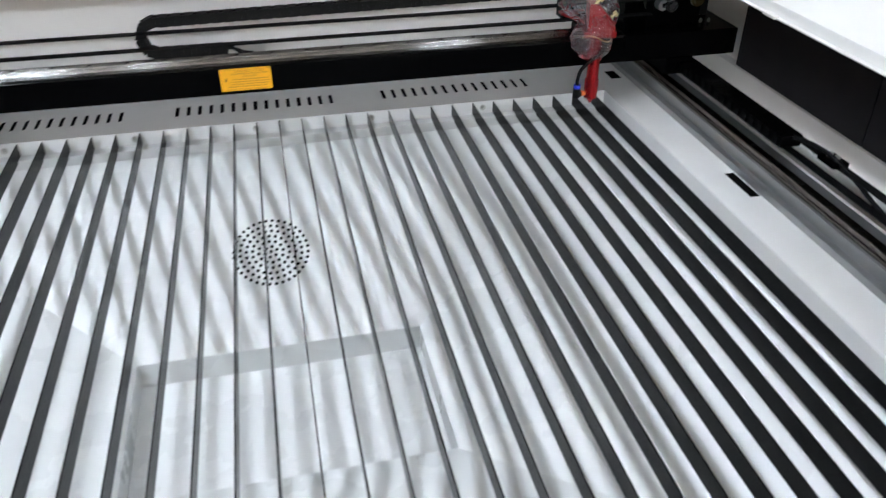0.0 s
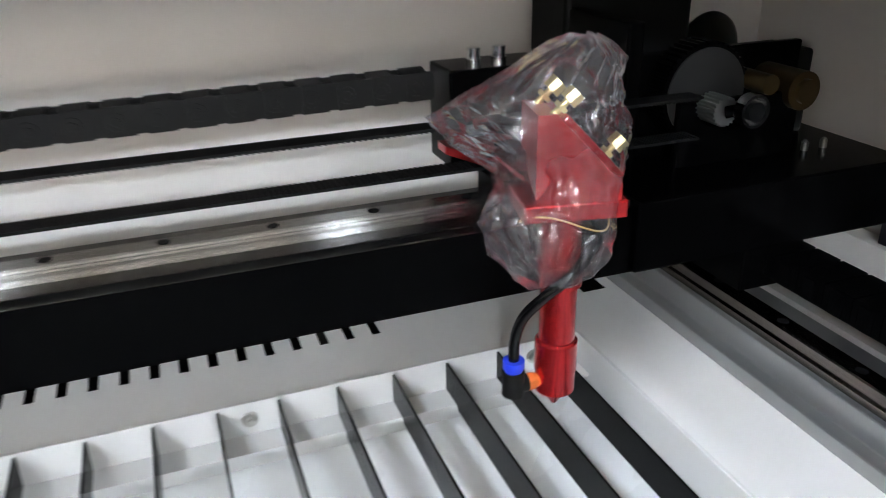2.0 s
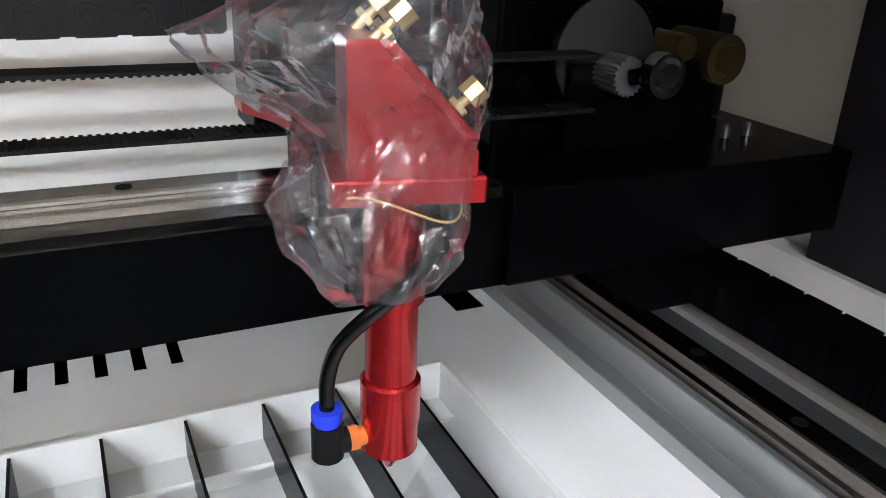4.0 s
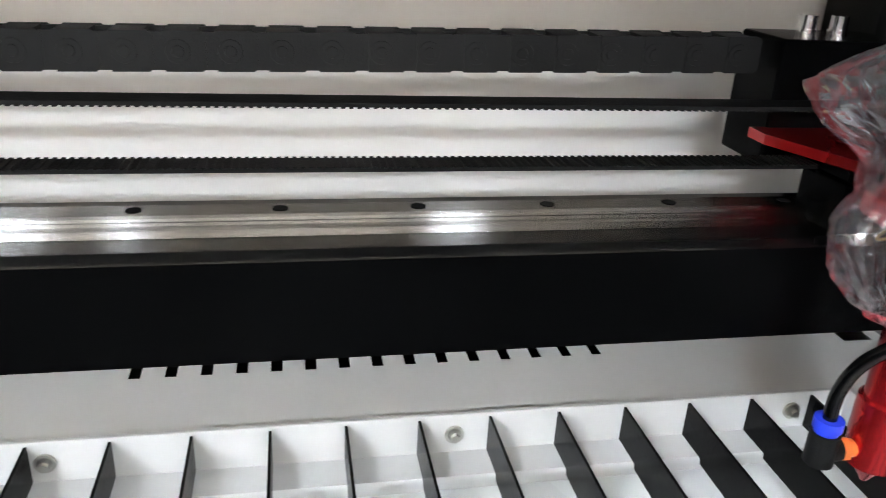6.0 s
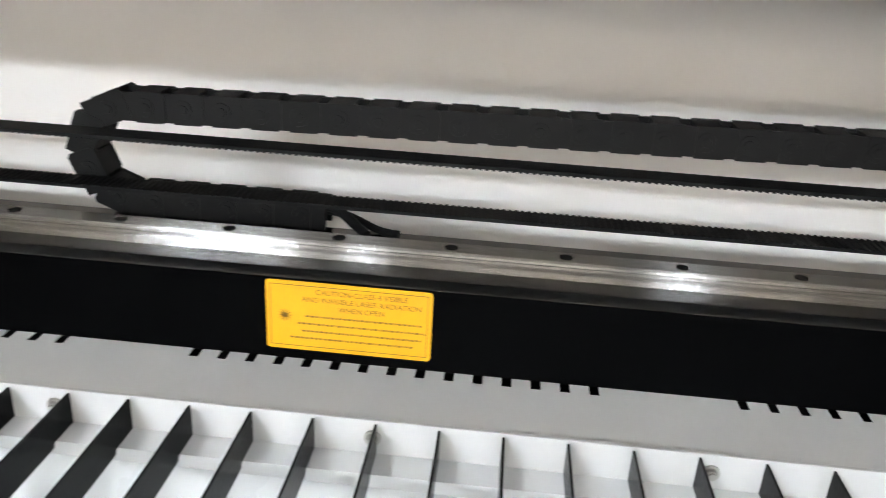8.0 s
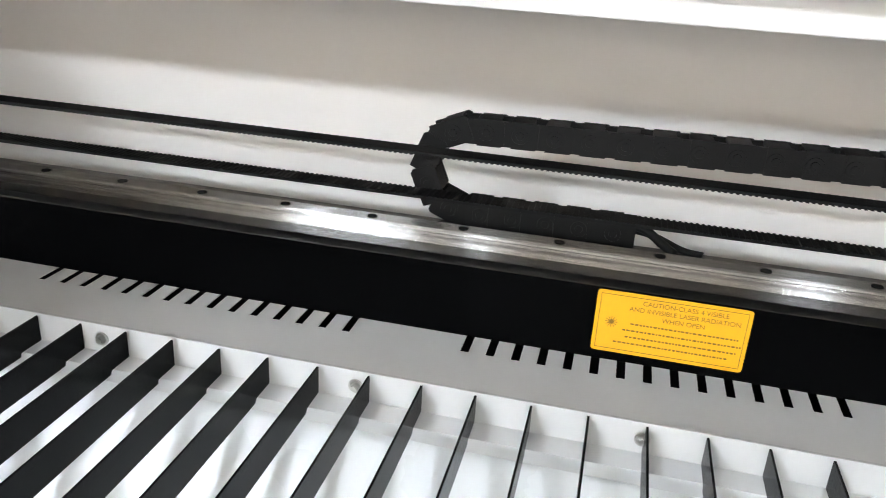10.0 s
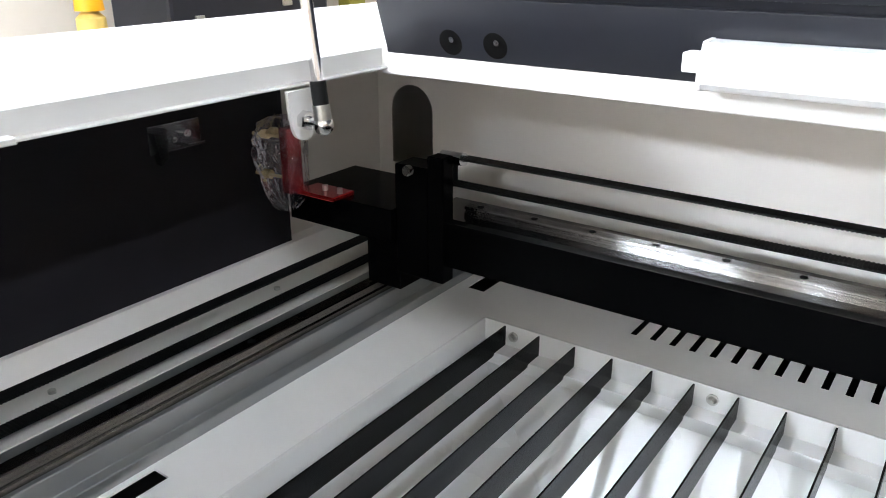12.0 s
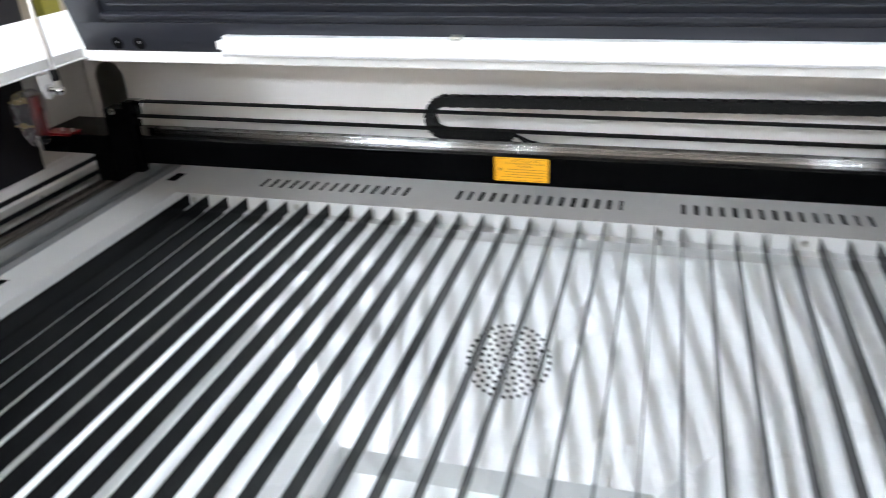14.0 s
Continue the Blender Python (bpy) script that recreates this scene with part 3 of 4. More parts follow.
# ---- flat chain beside the right-hand rail ----
flat = thing("cable_chain", "flat black plastic cable chain lying beside the side rail", "cable chain", "cable chains")
bm = B()
prism(bm, [(-0.0105, -0.012), (0.0095, -0.012), (0.011, -0.009), (0.011, 0.004), (0.0095, 0.006), (-0.0105, 0.006)], "x", -0.019, 0.016)
box(bm, -0.0215, 0.0185, -0.0055, 0.0055, -0.011, 0.005, 0.001)
me = mesh_of(bm, "link", BLACK_ANOD)
for k in range(23):
    shared("link", me, flat, (0.148, -0.400 + 0.0222 * k, 0.0735))
bm = B()
tube(bm, [(0.150, -0.405, 0.076), (0.156, -0.43, 0.079), (0.166, -0.465, 0.077), (0.178, -0.51, 0.062), (0.188, -0.57, 0.036), (0.194, -0.64, 0.0195)], 0.0034)
part("cable", bm, RUBBER, flat, "black cable leaving the chain", True)

# ---- cable chain ----
chain = thing("cable_chain", "black plastic cable chain folded in a loop on the gantry", "cable chain", "cable chains")
bm = B()
h, w, pl = 0.0083, 0.019, 0.0208
CY = -0.014
for y0, y1, rec in ((0.0, 0.0024, 0.0005), (w - 0.0024, w, -0.0005)):
    q = pl / 2
    prism(bm, [(-q + 0.005, -h), (q - 0.001, -h), (q + 0.0008, -h + 0.0018), (q + 0.0008, h - 0.0018), (q - 0.001, h), (-q + 0.005, h)], "y", y0, y1)
    prism(bm, [(-q - 0.003, -h + 0.0006), (-q + 0.005, -h + 0.0006), (-q + 0.005, h - 0.0006), (-q - 0.003, h - 0.0006)], "y", y0 + rec, y1 + rec)
box(bm, -0.006, 0.0075, 0.0024, w - 0.0024, h - 0.0022, h - 0.0003)
box(bm, -0.006, 0.0075, 0.0024, w - 0.0024, -h + 0.0003, -h + 0.0022)
cyl(bm, (0.0, 0.0004, 0.0), (0.0, -0.0003, 0.0), 0.0052, 0.0049, 18)
cyl(bm, (0.0, -0.0002, 0.0), (0.0, -0.0007, 0.0), 0.0026, 0.0024, 12)
link_me = mesh_of(bm, "link", PLASTIC)
CX, ZT, ZB = -0.776, 0.1930, 0.1398
R, CZ = (ZT - ZB) / 2, (ZT + ZB) / 2
def link(x, z, turn):
    ob = shared("link", link_me, chain, (x, CY, z))
    ob.rotation_euler = (0, turn, 0)
x = CX + pl / 2
while x < -0.085:
    # the free run rises a little towards the carriage
    link(x, ZT + 0.0136 * (x - CX), -0.0136)
    x += pl
for k in range(4):
    a = radians(90 + 22.5 + 45 * k)
    link(CX + R * math.cos(a), CZ + R * math.sin(a), -(a - radians(90)))
x = CX + pl / 2
while x < -0.68:
    link(x, ZB, math.pi)
    x += pl
bm = B()
tube(bm, [(-0.685, -0.005, 0.144), (-0.665, -0.008, 0.1435), (-0.652, -0.014, 0.137), (-0.645, -0.020, 0.1342)], 0.0028)
tube(bm, [(-0.685, -0.002, 0.141), (-0.66, -0.004, 0.139), (-0.64, -0.010, 0.1337), (-0.628, -0.014, 0.1337)], 0.0022)
part("cable", bm, RUBBER, chain, "thin black cable leaving the chain", True)

# ---- carriage and laser head ----
carriage = thing("carriage", "black carriage block riding on the gantry rail", "carriage")
bm = B()
box(bm, -0.080, -0.012, -0.018, 0.020, 0.150, 0.2105, 0.0015)
part("block", bm, BLACK_ANOD, carriage)
bm = B()
box(bm, -0.070, -0.012, -0.070, -0.014, 0.1575, 0.164, 0.001)
part("arm", bm, BLACK_ANOD, carriage)
bm = B()
box(bm, -0.072, -0.012, -0.072, -0.040, 0.1345, 0.1575, 0.001)
part("rail_slider", bm, BLACK_ANOD, carriage)
for x in (-0.058, -0.041):
    bm = B()
    cyl(bm, (x, 0.0, 0.210), (x, 0.0, 0.2135), 0.0048, n=14)
    cyl(bm, (x, 0.0, 0.2135), (x, 0.0, 0.220), 0.0042, n=14)
    part("cap_screw", bm, CHROME, carriage, smooth=True)
bm = B()
prism(bm, [(-0.088, -0.030), (-0.070, -0.075), (-0.012, -0.075), (-0.012, -0.016), (-0.088, -0.016)], "z", 0.1642, 0.169)
part("red_bracket", bm, RED, carriage, "red anodised bracket plate")

head = thing("laser_head", "red anodised laser focusing head with brass adjusting screws", "laser head")
HX, HY = -0.0495, -0.104
bm = B()
for z0, z1, r0, r1 in ((0.0258, 0.0360, 0.0016, 0.0080), (0.0360, 0.0368, 0.0104, 0.0118), (0.0368, 0.0500, 0.0118, 0.0118), (0.0505, 0.0695, 0.0124, 0.0124), (0.0695, 0.0705, 0.0124, 0.0112)):
    cyl(bm, (HX, HY, z0), (HX, HY, z1), r0, r1, n=40)
part("nozzle", bm, RED, head, "red anodised cone nozzle", True)
bm = B()
cyl(bm, (HX, HY, 0.0700), (HX, HY, 0.106), 0.0105, n=40)
cyl(bm, (HX, HY, 0.106), (HX, HY, 0.120), 0.0128, n=40)
cyl(bm, (HX, HY, 0.120), (HX, HY, 0.150), 0.0112, n=40)
part("lens_tube", bm, RED, head, "red anodised lens tube", True)
bm = B()
m = Matrix.Translation((HX + 0.003, HY, 0.154)) @ Matrix.Rotation(radians(-12), 4, "Z")
box(bm, -0.028, 0.028, -0.017, 0.020, -0.005, 0.005, 0.0012, m)
box(bm, -0.02, 0.012, 0.018, 0.036, -0.004, 0.004, 0.0008, m)
part("mounting_plate", bm, RED, head)
bm = B()
prism(bm, [(-0.022, 0.005), (0.024, 0.005), (0.024, 0.014), (-0.012, 0.052), (-0.022, 0.052)], "y", -0.016, 0.017)
bmesh.ops.transform(bm, matrix=m, verts=bm.verts)
part("mirror_housing", bm, RED, head)
bm = B()
box(bm, -0.0225, 0.0225, -0.0175, 0.0185, -0.001, 0.003, 0.0008, m @ pose(0.0065, 0, 0.0335, 0, 46.5, 0))
part("mirror_plate", bm, RED, head)
nrm = m.to_3x3() @ Vector((math.sin(radians(48)), 0, math.cos(radians(48))))
for px, py, pz in ((-0.0135, 0.009, 0.0545), (-0.0105, -0.0115, 0.0535), (0.0185, -0.001, 0.0255)):
    c = m @ Vector((px, py, pz))
    bm = B()
    cyl(bm, c - 0.004 * nrm, c + 0.008 * nrm, 0.0018, n=14)
    cyl(bm, c + 0.006 * nrm, c + 0.0125 * nrm, 0.0052, n=8)
    cyl(bm, c + 0.0005 * nrm, c + 0.0028 * nrm, 0.0042, n=6)
    part("adjusting_screw", bm, BRASS, head, "knurled brass adjusting screw")
# air hose with its push-in elbow
bm = B()
FX, FYY = -0.0765, -0.104
cyl(bm, (FX, FYY, 0.0385), (FX, FYY, 0.0545), 0.0066, n=24)
cyl(bm, (FX, FYY, 0.0445), (FX + 0.0085, FYY, 0.0445), 0.0055, n=20)
part("elbow", bm, PLASTIC, head, "black push-in air elbow", True)
bm = B()
cyl(bm, (FX, FYY, 0.0545), (FX, FYY, 0.0565), 0.0054, n=24)
cyl(bm, (FX, FYY, 0.0565), (FX, FYY, 0.0615), 0.0064, n=24)
part("release_ring", bm, BLUE, head, "blue release ring", True)
bm = B()
cyl(bm, (FX + 0.008, HY, 0.0445), (HX - 0.009, HY, 0.0445), 0.0042, n=16)
cyl(bm, (FX + 0.0085, HY, 0.0445), (FX + 0.0125, HY, 0.0445), 0.0056, n=6)
part("thread", bm, ORANGE, head, "orange copper thread", True)
bm = B()
tube(bm, [(FX, FYY, 0.060), (FX + 0.0005, FYY, 0.075), (FX + 0.004, FYY - 0.004, 0.091), (FX + 0.013, FYY - 0.012, 0.106), (FX + 0.027, FYY - 0.016, 0.119), (FX + 0.04, FYY - 0.010, 0.130), (FX + 0.045, FYY + 0.01, 0.142)], 0.0032, 12)
part("air_hose", bm, GLOSS_BLACK, head, "glossy black air hose", True)


def bag(name, label, group, rings, seed, centre, tuft=(0.0, 0.0)):
    """A crumpled clear bag: rings of (z, x shift, y shift, half width in x, half width in y), with a tuft at (z, length)."""
    bm = B()
    n, loops = 84, []
    zs = np.linspace(0, len(rings) - 1, 84)
    for u in zs:
        i = min(int(u), len(rings) - 2)
        s = u - i
        s = s * s * (3 - 2 * s)
        z, sx, sy, ax, ay = [(1 - s) * p + s * q for p, q in zip(rings[i], rings[i + 1])]
        loop = []
        for k in range(n):
            a = 2 * math.pi * k / n
            d = Vector((math.cos(a), math.sin(a), z * 14 + seed))
            crease = abs(noise.noise(d * 1.5)) * 0.36 + abs(noise.noise(d * 4.1 + Vector((3, seed, 1)))) * 0.15
            fine = abs(noise.noise(d * 10.0)) * 0.045
            f = 1.0 - crease - fine
            sx_tuft = tuft[1] * math.exp(-((z - tuft[0]) / 0.011) ** 2) * max(0.0, -math.cos(a)) ** 7
            loop.append(bm.verts.new((centre[0] + sx + ax * f * math.cos(a) - sx_tuft, centre[1] + sy + ay * f * math.sin(a), z + 0.004 * noise.noise(d * 5.0))))
        loops.append(loop)
    for a, b in zip(loops, loops[1:]):
        for k in range(n):
            bm.faces.new((a[k], a[(k + 1) % n], b[(k + 1) % n], b[k]))
    bm.faces.new(loops[-1])
    ob = new(name, mesh_of(bm, name, FILM))
    return tagged(ob, label, "plastic bag", group)


bag("plastic_bag", "crumpled clear plastic bag tied over the red laser head", "protective bags",
    [(0.112, -0.008, -0.004, 0.014, 0.015), (0.117, -0.008, -0.004, 0.027, 0.025), (0.131, -0.008, -0.002, 0.039, 0.031), (0.148, -0.007, 0.0, 0.042, 0.033), (0.160, -0.004, 0.0, 0.036, 0.031), (0.176, -0.003, 0.0, 0.038, 0.032), (0.192, -0.014, 0.0, 0.050, 0.035), (0.208, -0.016, 0.0, 0.052, 0.035), (0.220, -0.005, 0.0, 0.038, 0.029), (0.229, 0.003, 0.0, 0.031, 0.022), (0.236, 0.006, 0.0, 0.019, 0.014), (0.241, 0.008, 0.0, 0.008, 0.007)], 4.0, (HX, HY), (0.206, 0.010))
band = thing("rubber_band", "tan rubber band round the plastic bag", "rubber band")
bm = B()
tube(bm, [(HX + 0.025 * math.cos(t), HY - 0.002 + 0.021 * math.sin(t), 0.148 + 0.006 * math.sin(2 * t)) for t in (2 * math.pi * k / 16 for k in range(17))], 0.0005, 6)
part("loop", bm, material("tan_rubber", (0.45, 0.28, 0.10), 0.5), band)

# ---- mirror mount at the gantry's left end ----
mirror = thing("mirror_mount", "red anodised corner mirror mount on the gantry's end", "mirror mount")
bm = B()
box(bm, -1.476, -1.425, -0.098, -0.066, 0.134, 0.1385, 0.001)
part("base", bm, RED, mirror)
bm = B()
box(bm, -1.489, -1.478, -0.104, -0.084, 0.134, 0.202, 0.0012)
part("mirror_plate", bm, RED, mirror)
for y, z in ((-0.10, 0.192), (-0.10, 0.150), (-0.088, 0.192)):
    bm = B()
    cyl(bm, (-1.489, y, z), (-1.526, y - 0.004, z), 0.0018, n=12)
    cyl(bm, (-1.508, y, z), (-1.516, y - 0.001, z), 0.005, n=8)
    part("adjusting_screw", bm, BRASS, mirror, "brass adjusting screw")
for x in (-1.45, -1.43):
    bm = B()
    cyl(bm, (x, -0.082, 0.1385), (x, -0.082, 0.144), 0.003, n=12)
    part("cap_screw", bm, ZINC, mirror, smooth=True)
bag("plastic_bag", "clear plastic bag over the red mirror mount", "protective bags",
    [(0.116, 0.004, 0.0, 0.008, 0.010), (0.124, 0.003, 0.0, 0.017, 0.022), (0.145, 0.0, 0.0, 0.024, 0.028), (0.168, -0.004, 0.0, 0.028, 0.030), (0.19, -0.004, 0.0, 0.029, 0.031), (0.205, 0.0, 0.0, 0.024, 0.026), (0.212, 0.0, 0.0, 0.010, 0.012)], 9.0, (-1.492, -0.097))

# ---- latch on the left side panel ----
latch = thing("lid_latch", "small chrome latch bracket on the dark side panel", "latch")
bm = B()
box(bm, -1.5595, -1.5575, -0.205, -0.145, 0.184, 0.212, 0.0008)
box(bm, -1.5575, -1.545, -0.17, -0.15, 0.188, 0.191, 0.0005)
prism(bm, [(-0.205, 0.207), (-0.19, 0.209), (-0.192, 0.18), (-0.20, 0.175)], "x", -1.557, -1.548)
part("bracket", bm, material("dull_steel", (0.3, 0.31, 0.33), 0.22, 1.0), latch)
bm = B()
cyl(bm, (-1.5575, -0.165, 0.2), (-1.551, -0.165, 0.2), 0.004, n=14)
cyl(bm, (-1.5575, -0.18, 0.196), (-1.552, -0.18, 0.196), 0.003, n=14)
part("screw", bm, CHROME, latch, smooth=True)

# ---- lid ----
TILT = -18.0                  # the lid leans forward over the opening
LM = pose(0, -0.1528, DECK - 0.0035, -TILT, 0, 0)
lid = thing("lid", "open slate-grey machine lid standing at the back", "machine lid")
bm = B()
X0, X1 = -1.305, 0.046
RX0, RX1 = X0 + 0.055, X1 - 0.055
def lb(name, x0, x1, d0, d1, h0, h1, bev=0.0012):
    bm = B()
    box(bm, x0, x1, d0, d1, h0, h1, bev, LM)
    part(name, bm, LID_GREY, lid, smooth=True)
lb("bottom_rail", X0, X1, 0.0, 0.02, 0.0, 0.0466)
lb("stile", X0, RX0, 0.0, 0.02, 0.046, 0.62)
lb("stile", RX1, X1, 0.0, 0.02, 0.046, 0.62)
lb("groove", RX0 - 0.001, RX1 + 0.001, 0.003, 0.02, 0.046, 0.0535)
lb("bead", RX0 - 0.001, RX1 + 0.001, -0.002, 0.02, 0.053, 0.0604, 0.0018)
lb("bead", RX0 + 0.012, RX1 - 0.012, 0.004, 0.02, 0.0696, 0.0736, 0.0014)
lb("panel", RX0 - 0.001, RX1 + 0.001, 0.008, 0.02, 0.060, 0.62)
lb("top_rail", X0, X1, 0.0, 0.02, 0.6195, 0.66)
for x in (-0.068, -0.029, -1.242, -1.204):
    # flat disc in black, painting the shade of a sunk recess
    bm = B()
    bmesh.ops.create_circle(bm, cap_ends=True, segments=28, radius=0.0098, matrix=LM @ pose(x, -0.0005, 0.0132, 90, 0, 0))
    hole = part("screw_recess", bm, HOLE_SHADE, lid)
    bm = B()
    cyl(bm, LM @ Vector((x + 0.003, 0.0, 0.0165)), LM @ Vector((x + 0.003, -0.0035, 0.0168)), 0.0021, n=18)
    part("screw", bm, CHROME, hole, smooth=True)

# ---- lamp on the lid ----
lamp = thing("led_lamp", "long white LED batten lamp, switched off, along the lid's edge", "lamp")
bm = B()
prof = [(y, 0.291 + (z - 0.291) * 0.84) for y, z in ((-0.153, 0.293), (-0.155, 0.291), (-0.167, 0.291), (-0.1715, 0.2925), (-0.174, 0.2965), (-0.174, 0.305), (-0.168, 0.3235), (-0.154, 0.3245))]
prism(bm, prof, "x", -1.050, -0.182)
part("diffuser", bm, DIFFUSER, lamp, "white lamp diffuser")
for side in (0, 1):
    f = (lambda x: x) if side == 0 else (lambda x: -1.232 - x)
    bm = B()
    prism(bm, [((y + 0.165) * 1.04 - 0.165, (z - 0.306) * 1.04 + 0.306) for y, z in prof], "x", min(f(-1.0525), f(-1.05)), max(f(-1.0525), f(-1.05)))
    box(bm, min(f(-1.064), f(-1.052)), max(f(-1.064), f(-1.052)), -0.168, -0.155, 0.3005, 0.312, 0.001)
    part("end_cap", bm, LAMP_WHITE, lamp)
bm = B()
box(bm, -0.72, -0.705, -0.1705, -0.153, 0.3175, 0.3225, 0.001)
part("clip", bm, ZINC, lamp)
bm = B()
cyl(bm, (-0.184, -0.1615, 0.307), (-0.152, -0.1615, 0.305), 0.0072, n=24)
cyl(bm, (-0.152, -0.1615, 0.305), (-0.146, -0.1615, 0.3045), 0.0045, n=20)
part("plug", bm, LAMP_WHITE, lamp, "white cable plug", True)
bm = B()
tube(bm, [(-0.148, -0.1615, 0.3045), (-0.140, -0.163, 0.300), (-0.139, -0.163, 0.291), (-0.148, -0.161, 0.281), (-0.160, -0.158, 0.2745), (-0.170, -0.154, 0.271), (-0.15, -0.145, 0.2725), (-0.10, -0.14, 0.274)], 0.0028)
part("cable", bm, RUBBER, lamp, "black lamp cable", True)

lamp.location = (0.0, -0.009, 0.0035)

# ---- gas springs ----
def gas_spring(side):
    f = (lambda x: x) if side == 0 else (lambda x: -1.261 - x)
    t = thing("gas_spring", "chrome gas spring on a ball joint holding the lid open", "gas spring", "gas springs")
    bx, by, bz = f(-1.283), -0.251, 0.258
    tx, ty, tz = f(-1.322), -0.25, 0.60
    d = (Vector((tx, ty, tz)) - Vector((bx, by, bz))).normalized()
    o = Vector((bx, by, bz))
    bm = B()
    cyl(bm, o + 0.02 * d, o + 0.30 * d, 0.0042, n=20)
    part("rod", bm, CHROME, t, smooth=True)
    bm = B()
    cyl(bm, o - 0.002 * d, o + 0.014 * d, 0.0062, n=20)
    part("socket", bm, ZINC, t, smooth=True)
    bm = B()
    cyl(bm, o + 0.012 * d, o + 0.03 * d, 0.0056, n=20)
    part("socket_sleeve", bm, PLASTIC, t, "dark socket sleeve", True)
    bm = B()
    bmesh.ops.create_uvsphere(bm, u_segments=20, v_segments=12, radius=0.0072, matrix=Matrix.Translation(o))
    cyl(bm, o, (f(-1.301), by + 0.001, bz + 0.001), 0.0035, n=14)
    cyl(bm, (f(-1.297), by + 0.001, bz + 0.001), (f(-1.3035), by + 0.001, bz + 0.001), 0.0068, n=6)
    part("ball_stud", bm, CHROME, t, smooth=True)
    bm = B()
    pts = [(by - 0.012, DECK - 0.018), (by + 0.018, DECK - 0.018), (by + 0.016, bz - 0.004)]
    pts += [(by + 0.003 + 0.012 * math.cos(a), bz - 0.002 + 0.012 * math.sin(a)) for a in (radians(-10 - 20 * k) for k in range(9))]
    pts += [(by - 0.01, bz + 0.002)]
    prism(bm, pts, "x", min(f(-1.3065), f(-1.3035)), max(f(-1.3065), f(-1.3035)))
    part("bracket", bm, WHITE, t, "white painted steel bracket")


gas_spring(0)
gas_spring(1)

# ---- the hall ----
HALL = material("beige_hall_wall", (0.66, 0.605, 0.53), 0.8, color2=(0.59, 0.535, 0.46), scale=1.6, mix=0.7, bump=0.2, bump_scale=60)
FLOOR = material("brown_hall_floor", (0.30, 0.24, 0.17), 0.6, color2=(0.24, 0.19, 0.13), scale=2.5, mix=0.7, bump=0.2, bump_scale=40)
CEIL = material("white_ceiling", (0.78, 0.78, 0.77), 0.9, scale=2.0)
Z0, Z1 = -0.75, 2.9
def slab(name, dims, mat):
    bm = B()
    box(bm, *dims)
    ob = part(name, bm, mat)
    return tagged(ob, kind="structure")
slab("floor", (-4.6, 4.6, -11.0, 5.0, Z0 - 0.1, Z0), FLOOR)
slab("ceiling", (-4.6, 4.6, -11.0, 5.0, Z1, Z1 + 0.1), CEIL)
slab("wall_west", (-4.7, -4.6, -11.0, 5.0, Z0, Z1), HALL)
slab("wall_east", (4.6, 4.7, -11.0, 5.0, Z0, Z1), HALL)
slab("wall_north", (-4.6, 4.6, 5.0, 5.1, Z0, Z1), HALL)
# three large windows added to the unseen front wall, as fill light
SILL, HEAD = 0.35, 2.35
slab("wall_south", (-4.6, 4.6, -11.1, -11.0, Z0, SILL), HALL)
slab("wall_south", (-4.6, 4.6, -11.1, -11.0, HEAD, Z1), HALL)
for xa, xb in ((-4.6, -4.3), (-1.7, -1.4), (1.2, 1.5), (4.1, 4.6)):
    slab("wall_south", (xa, xb, -11.1, -11.0, SILL, HEAD), HALL)
# added glowing sheet outside, lifts the machine's upper back wall
slab("backdrop", (-4.6, 4.6, -11.42, -11.4, Z0, Z1), glow("window_fill_glow", (1.0, 0.95, 0.91), WINDOW_FILL))
for xa, xb in ((-4.3, -1.7), (-1.4, 1.2), (1.5, 4.1)):
    win = thing("added_window", "added white-framed window, out of view, for fill light", "window", kind="structure")
    for dims in ((xa, xa + 0.05, SILL, HEAD), (xb - 0.05, xb, SILL, HEAD), (xa + 0.05, xb - 0.05, SILL, SILL + 0.05), (xa + 0.05, xb - 0.05, HEAD - 0.05, HEAD), ((xa + xb) / 2 - 0.02, (xa + xb) / 2 + 0.02, SILL + 0.05, HEAD - 0.05)):
        bm = B()
        box(bm, dims[0], dims[1], -11.08, -11.03, dims[2], dims[3])
        part("window_frame", bm, LAMP_WHITE, win)

KEY = glow("bright_lamp_glow", LAMP_COLOR, KEY_POWER)
FILL = glow("dim_lamp_glow", LAMP_COLOR, FILL_POWER)
def ceiling_lamp(x, y, w, d, mat):
    t = thing("ceiling_lamp", "white rectangular ceiling lamp panel, switched on", "ceiling lamp", "ceiling lamps")
    bm = B()
    box(bm, x - w / 2, x + w / 2, y - d / 2, y + d / 2, Z1 - 0.06, Z1 - 0.058)
    part("panel", bm, mat, t)
    bm = B()
    for a, b, c, e in ((x - w / 2 - 0.02, x - w / 2, y - d / 2 - 0.02, y + d / 2 + 0.02), (x + w / 2, x + w / 2 + 0.02, y - d / 2 - 0.02, y + d / 2 + 0.02), (x - w / 2, x + w / 2, y - d / 2 - 0.02, y - d / 2), (x - w / 2, x + w / 2, y + d / 2, y + d / 2 + 0.02)):
        box(bm, a, b, c, e, Z1 - 0.07, Z1)
    part("frame", bm, LAMP_WHITE, t)
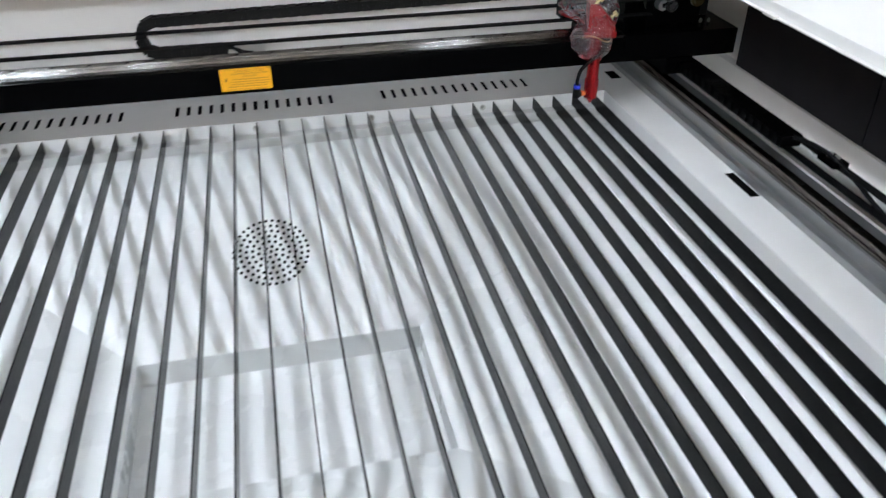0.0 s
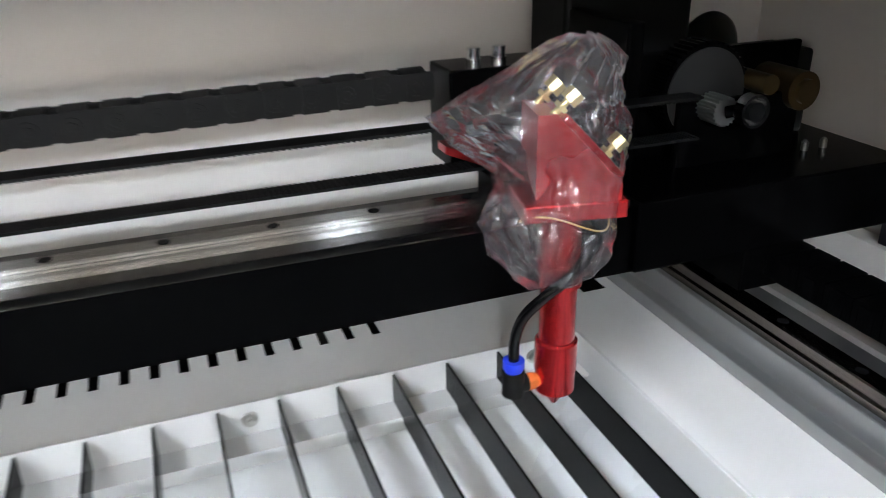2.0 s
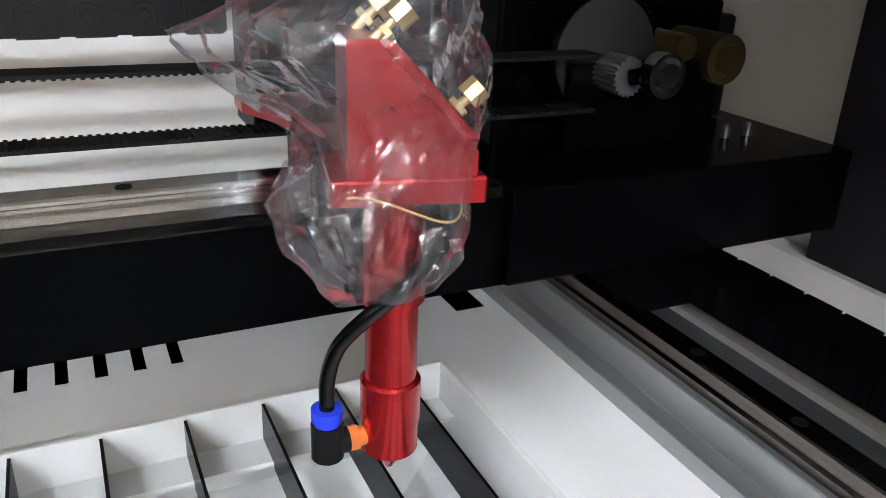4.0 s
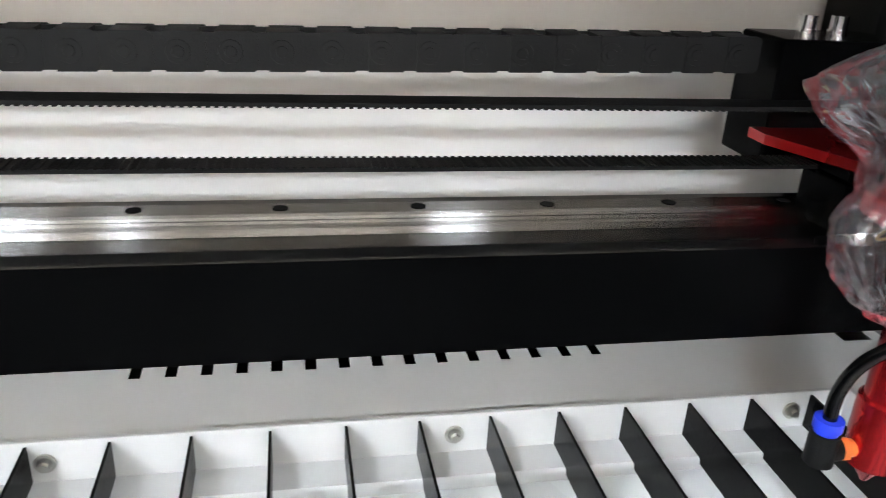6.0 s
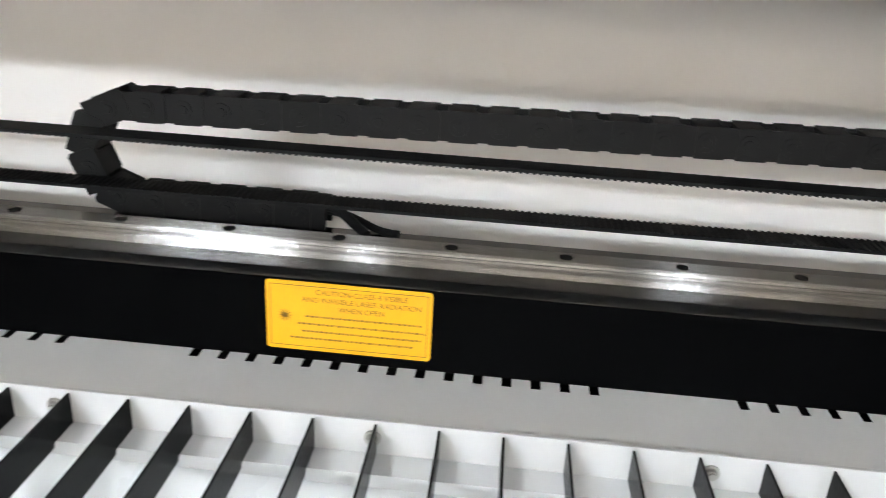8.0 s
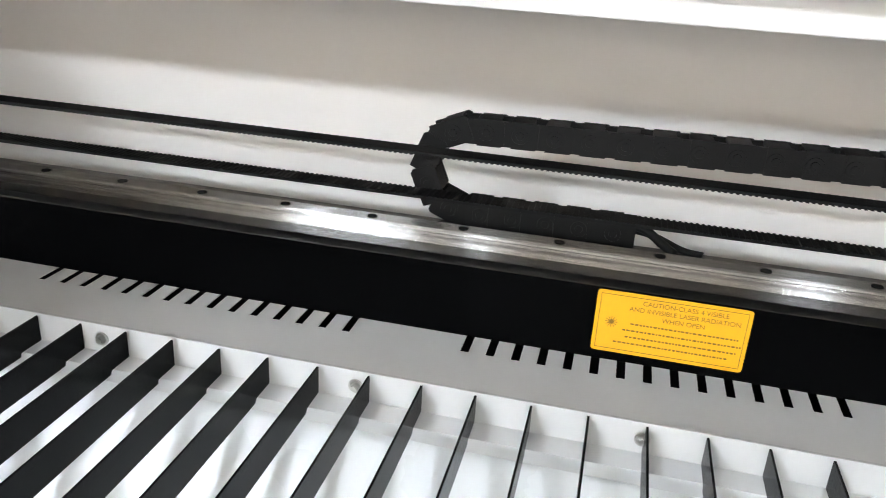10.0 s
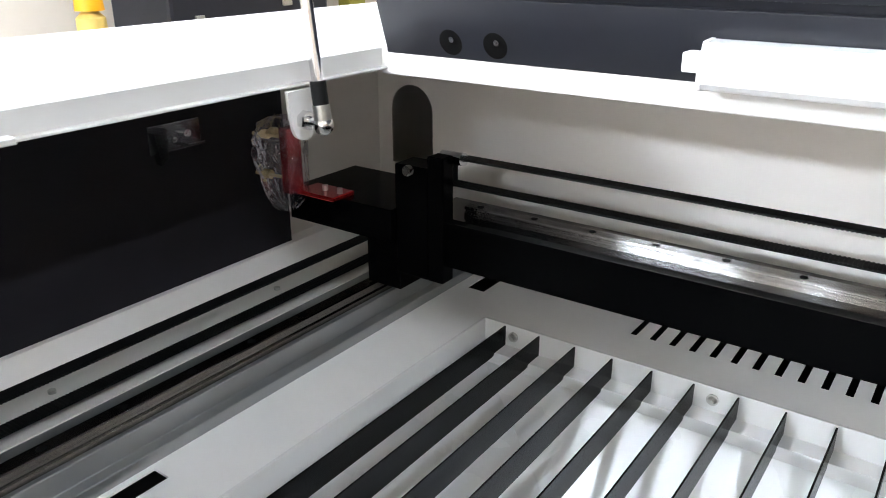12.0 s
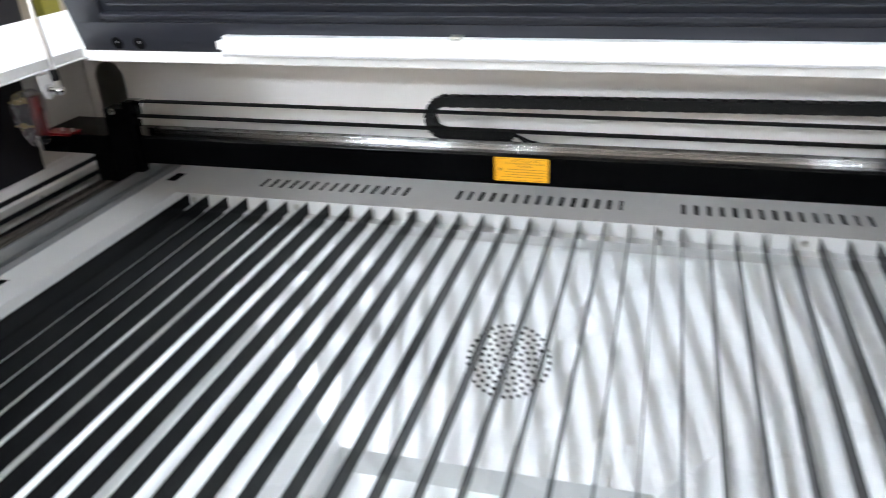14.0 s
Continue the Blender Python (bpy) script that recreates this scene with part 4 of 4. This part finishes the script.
ceiling_lamp(-3.5, -8.0, 1.25, 1.15, KEY)
ceiling_lamp(-2.05, -8.0, 0.3, 0.8, KEY)
ceiling_lamp(1.5, -8.0, 0.45, 1.0, KEY)
ceiling_lamp(-0.15, -1.3, 0.06, 1.3, FILL)
ceiling_lamp(-2.25, -1.4, 0.28, 2.6, FILL)
ceiling_lamp(2.4, -1.4, 0.20, 2.2, FILL)
ceiling_lamp(-3.0, 2.5, 0.15, 1.6, FILL)

# far side of the hall
other = thing("machine", "dark grey machine cabinet standing by the far wall", "machine cabinet")
bm = B()
box(bm, -4.45, -4.0, 1.62, 2.64, Z0, 0.42, 0.02)
part("body", bm, LID_GREY, other)
for dims in ((1.75, 1.80, -0.02, 0.05), (2.3, 2.36, 0.06, 0.1)):
    bm = B()
    box(bm, -4.0, -3.985, *dims, 0.004)
    part("handle", bm, ZINC, other)
jug = thing("bottle", "translucent bottle with a yellow cap on a bench by the wall", "bottle")
bm = B()
cyl(bm, (-4.1, 1.30, -0.2), (-4.1, 1.30, 0.07), 0.07, 0.06, 24)
cyl(bm, (-4.1, 1.30, 0.07), (-4.1, 1.30, 0.10), 0.06, 0.03, 24)
part("body", bm, material("amber_plastic", (0.62, 0.45, 0.12), 0.4), jug, smooth=True)
bm = B()
cyl(bm, (-4.1, 1.30, 0.10), (-4.1, 1.30, 0.17), 0.06, 0.055, 20)
part("cap", bm, YELLOW, jug, "yellow cap", True)
bench = thing("bench", "plain beige work bench by the wall", "bench")
bm = B()
box(bm, -4.5, -3.9, 0.6, 1.6, -0.24, -0.2, 0.004)
part("top", bm, BEIGE, bench)
for x in (-4.45, -3.95):
    for y in (0.65, 1.55):
        bm = B()
        box(bm, x - 0.025, x + 0.025, y - 0.025, y + 0.025, Z0, -0.24)
        part("leg", bm, BEIGE, bench)
strip = thing("post", "yellow-green painted post by the wall", "post")
bm = B()
box(bm, -4.4, -4.3, 3.15, 3.3, Z0, 1.2, 0.01)
part("shaft", bm, material("olive_paint", (0.35, 0.33, 0.05), 0.5), strip)
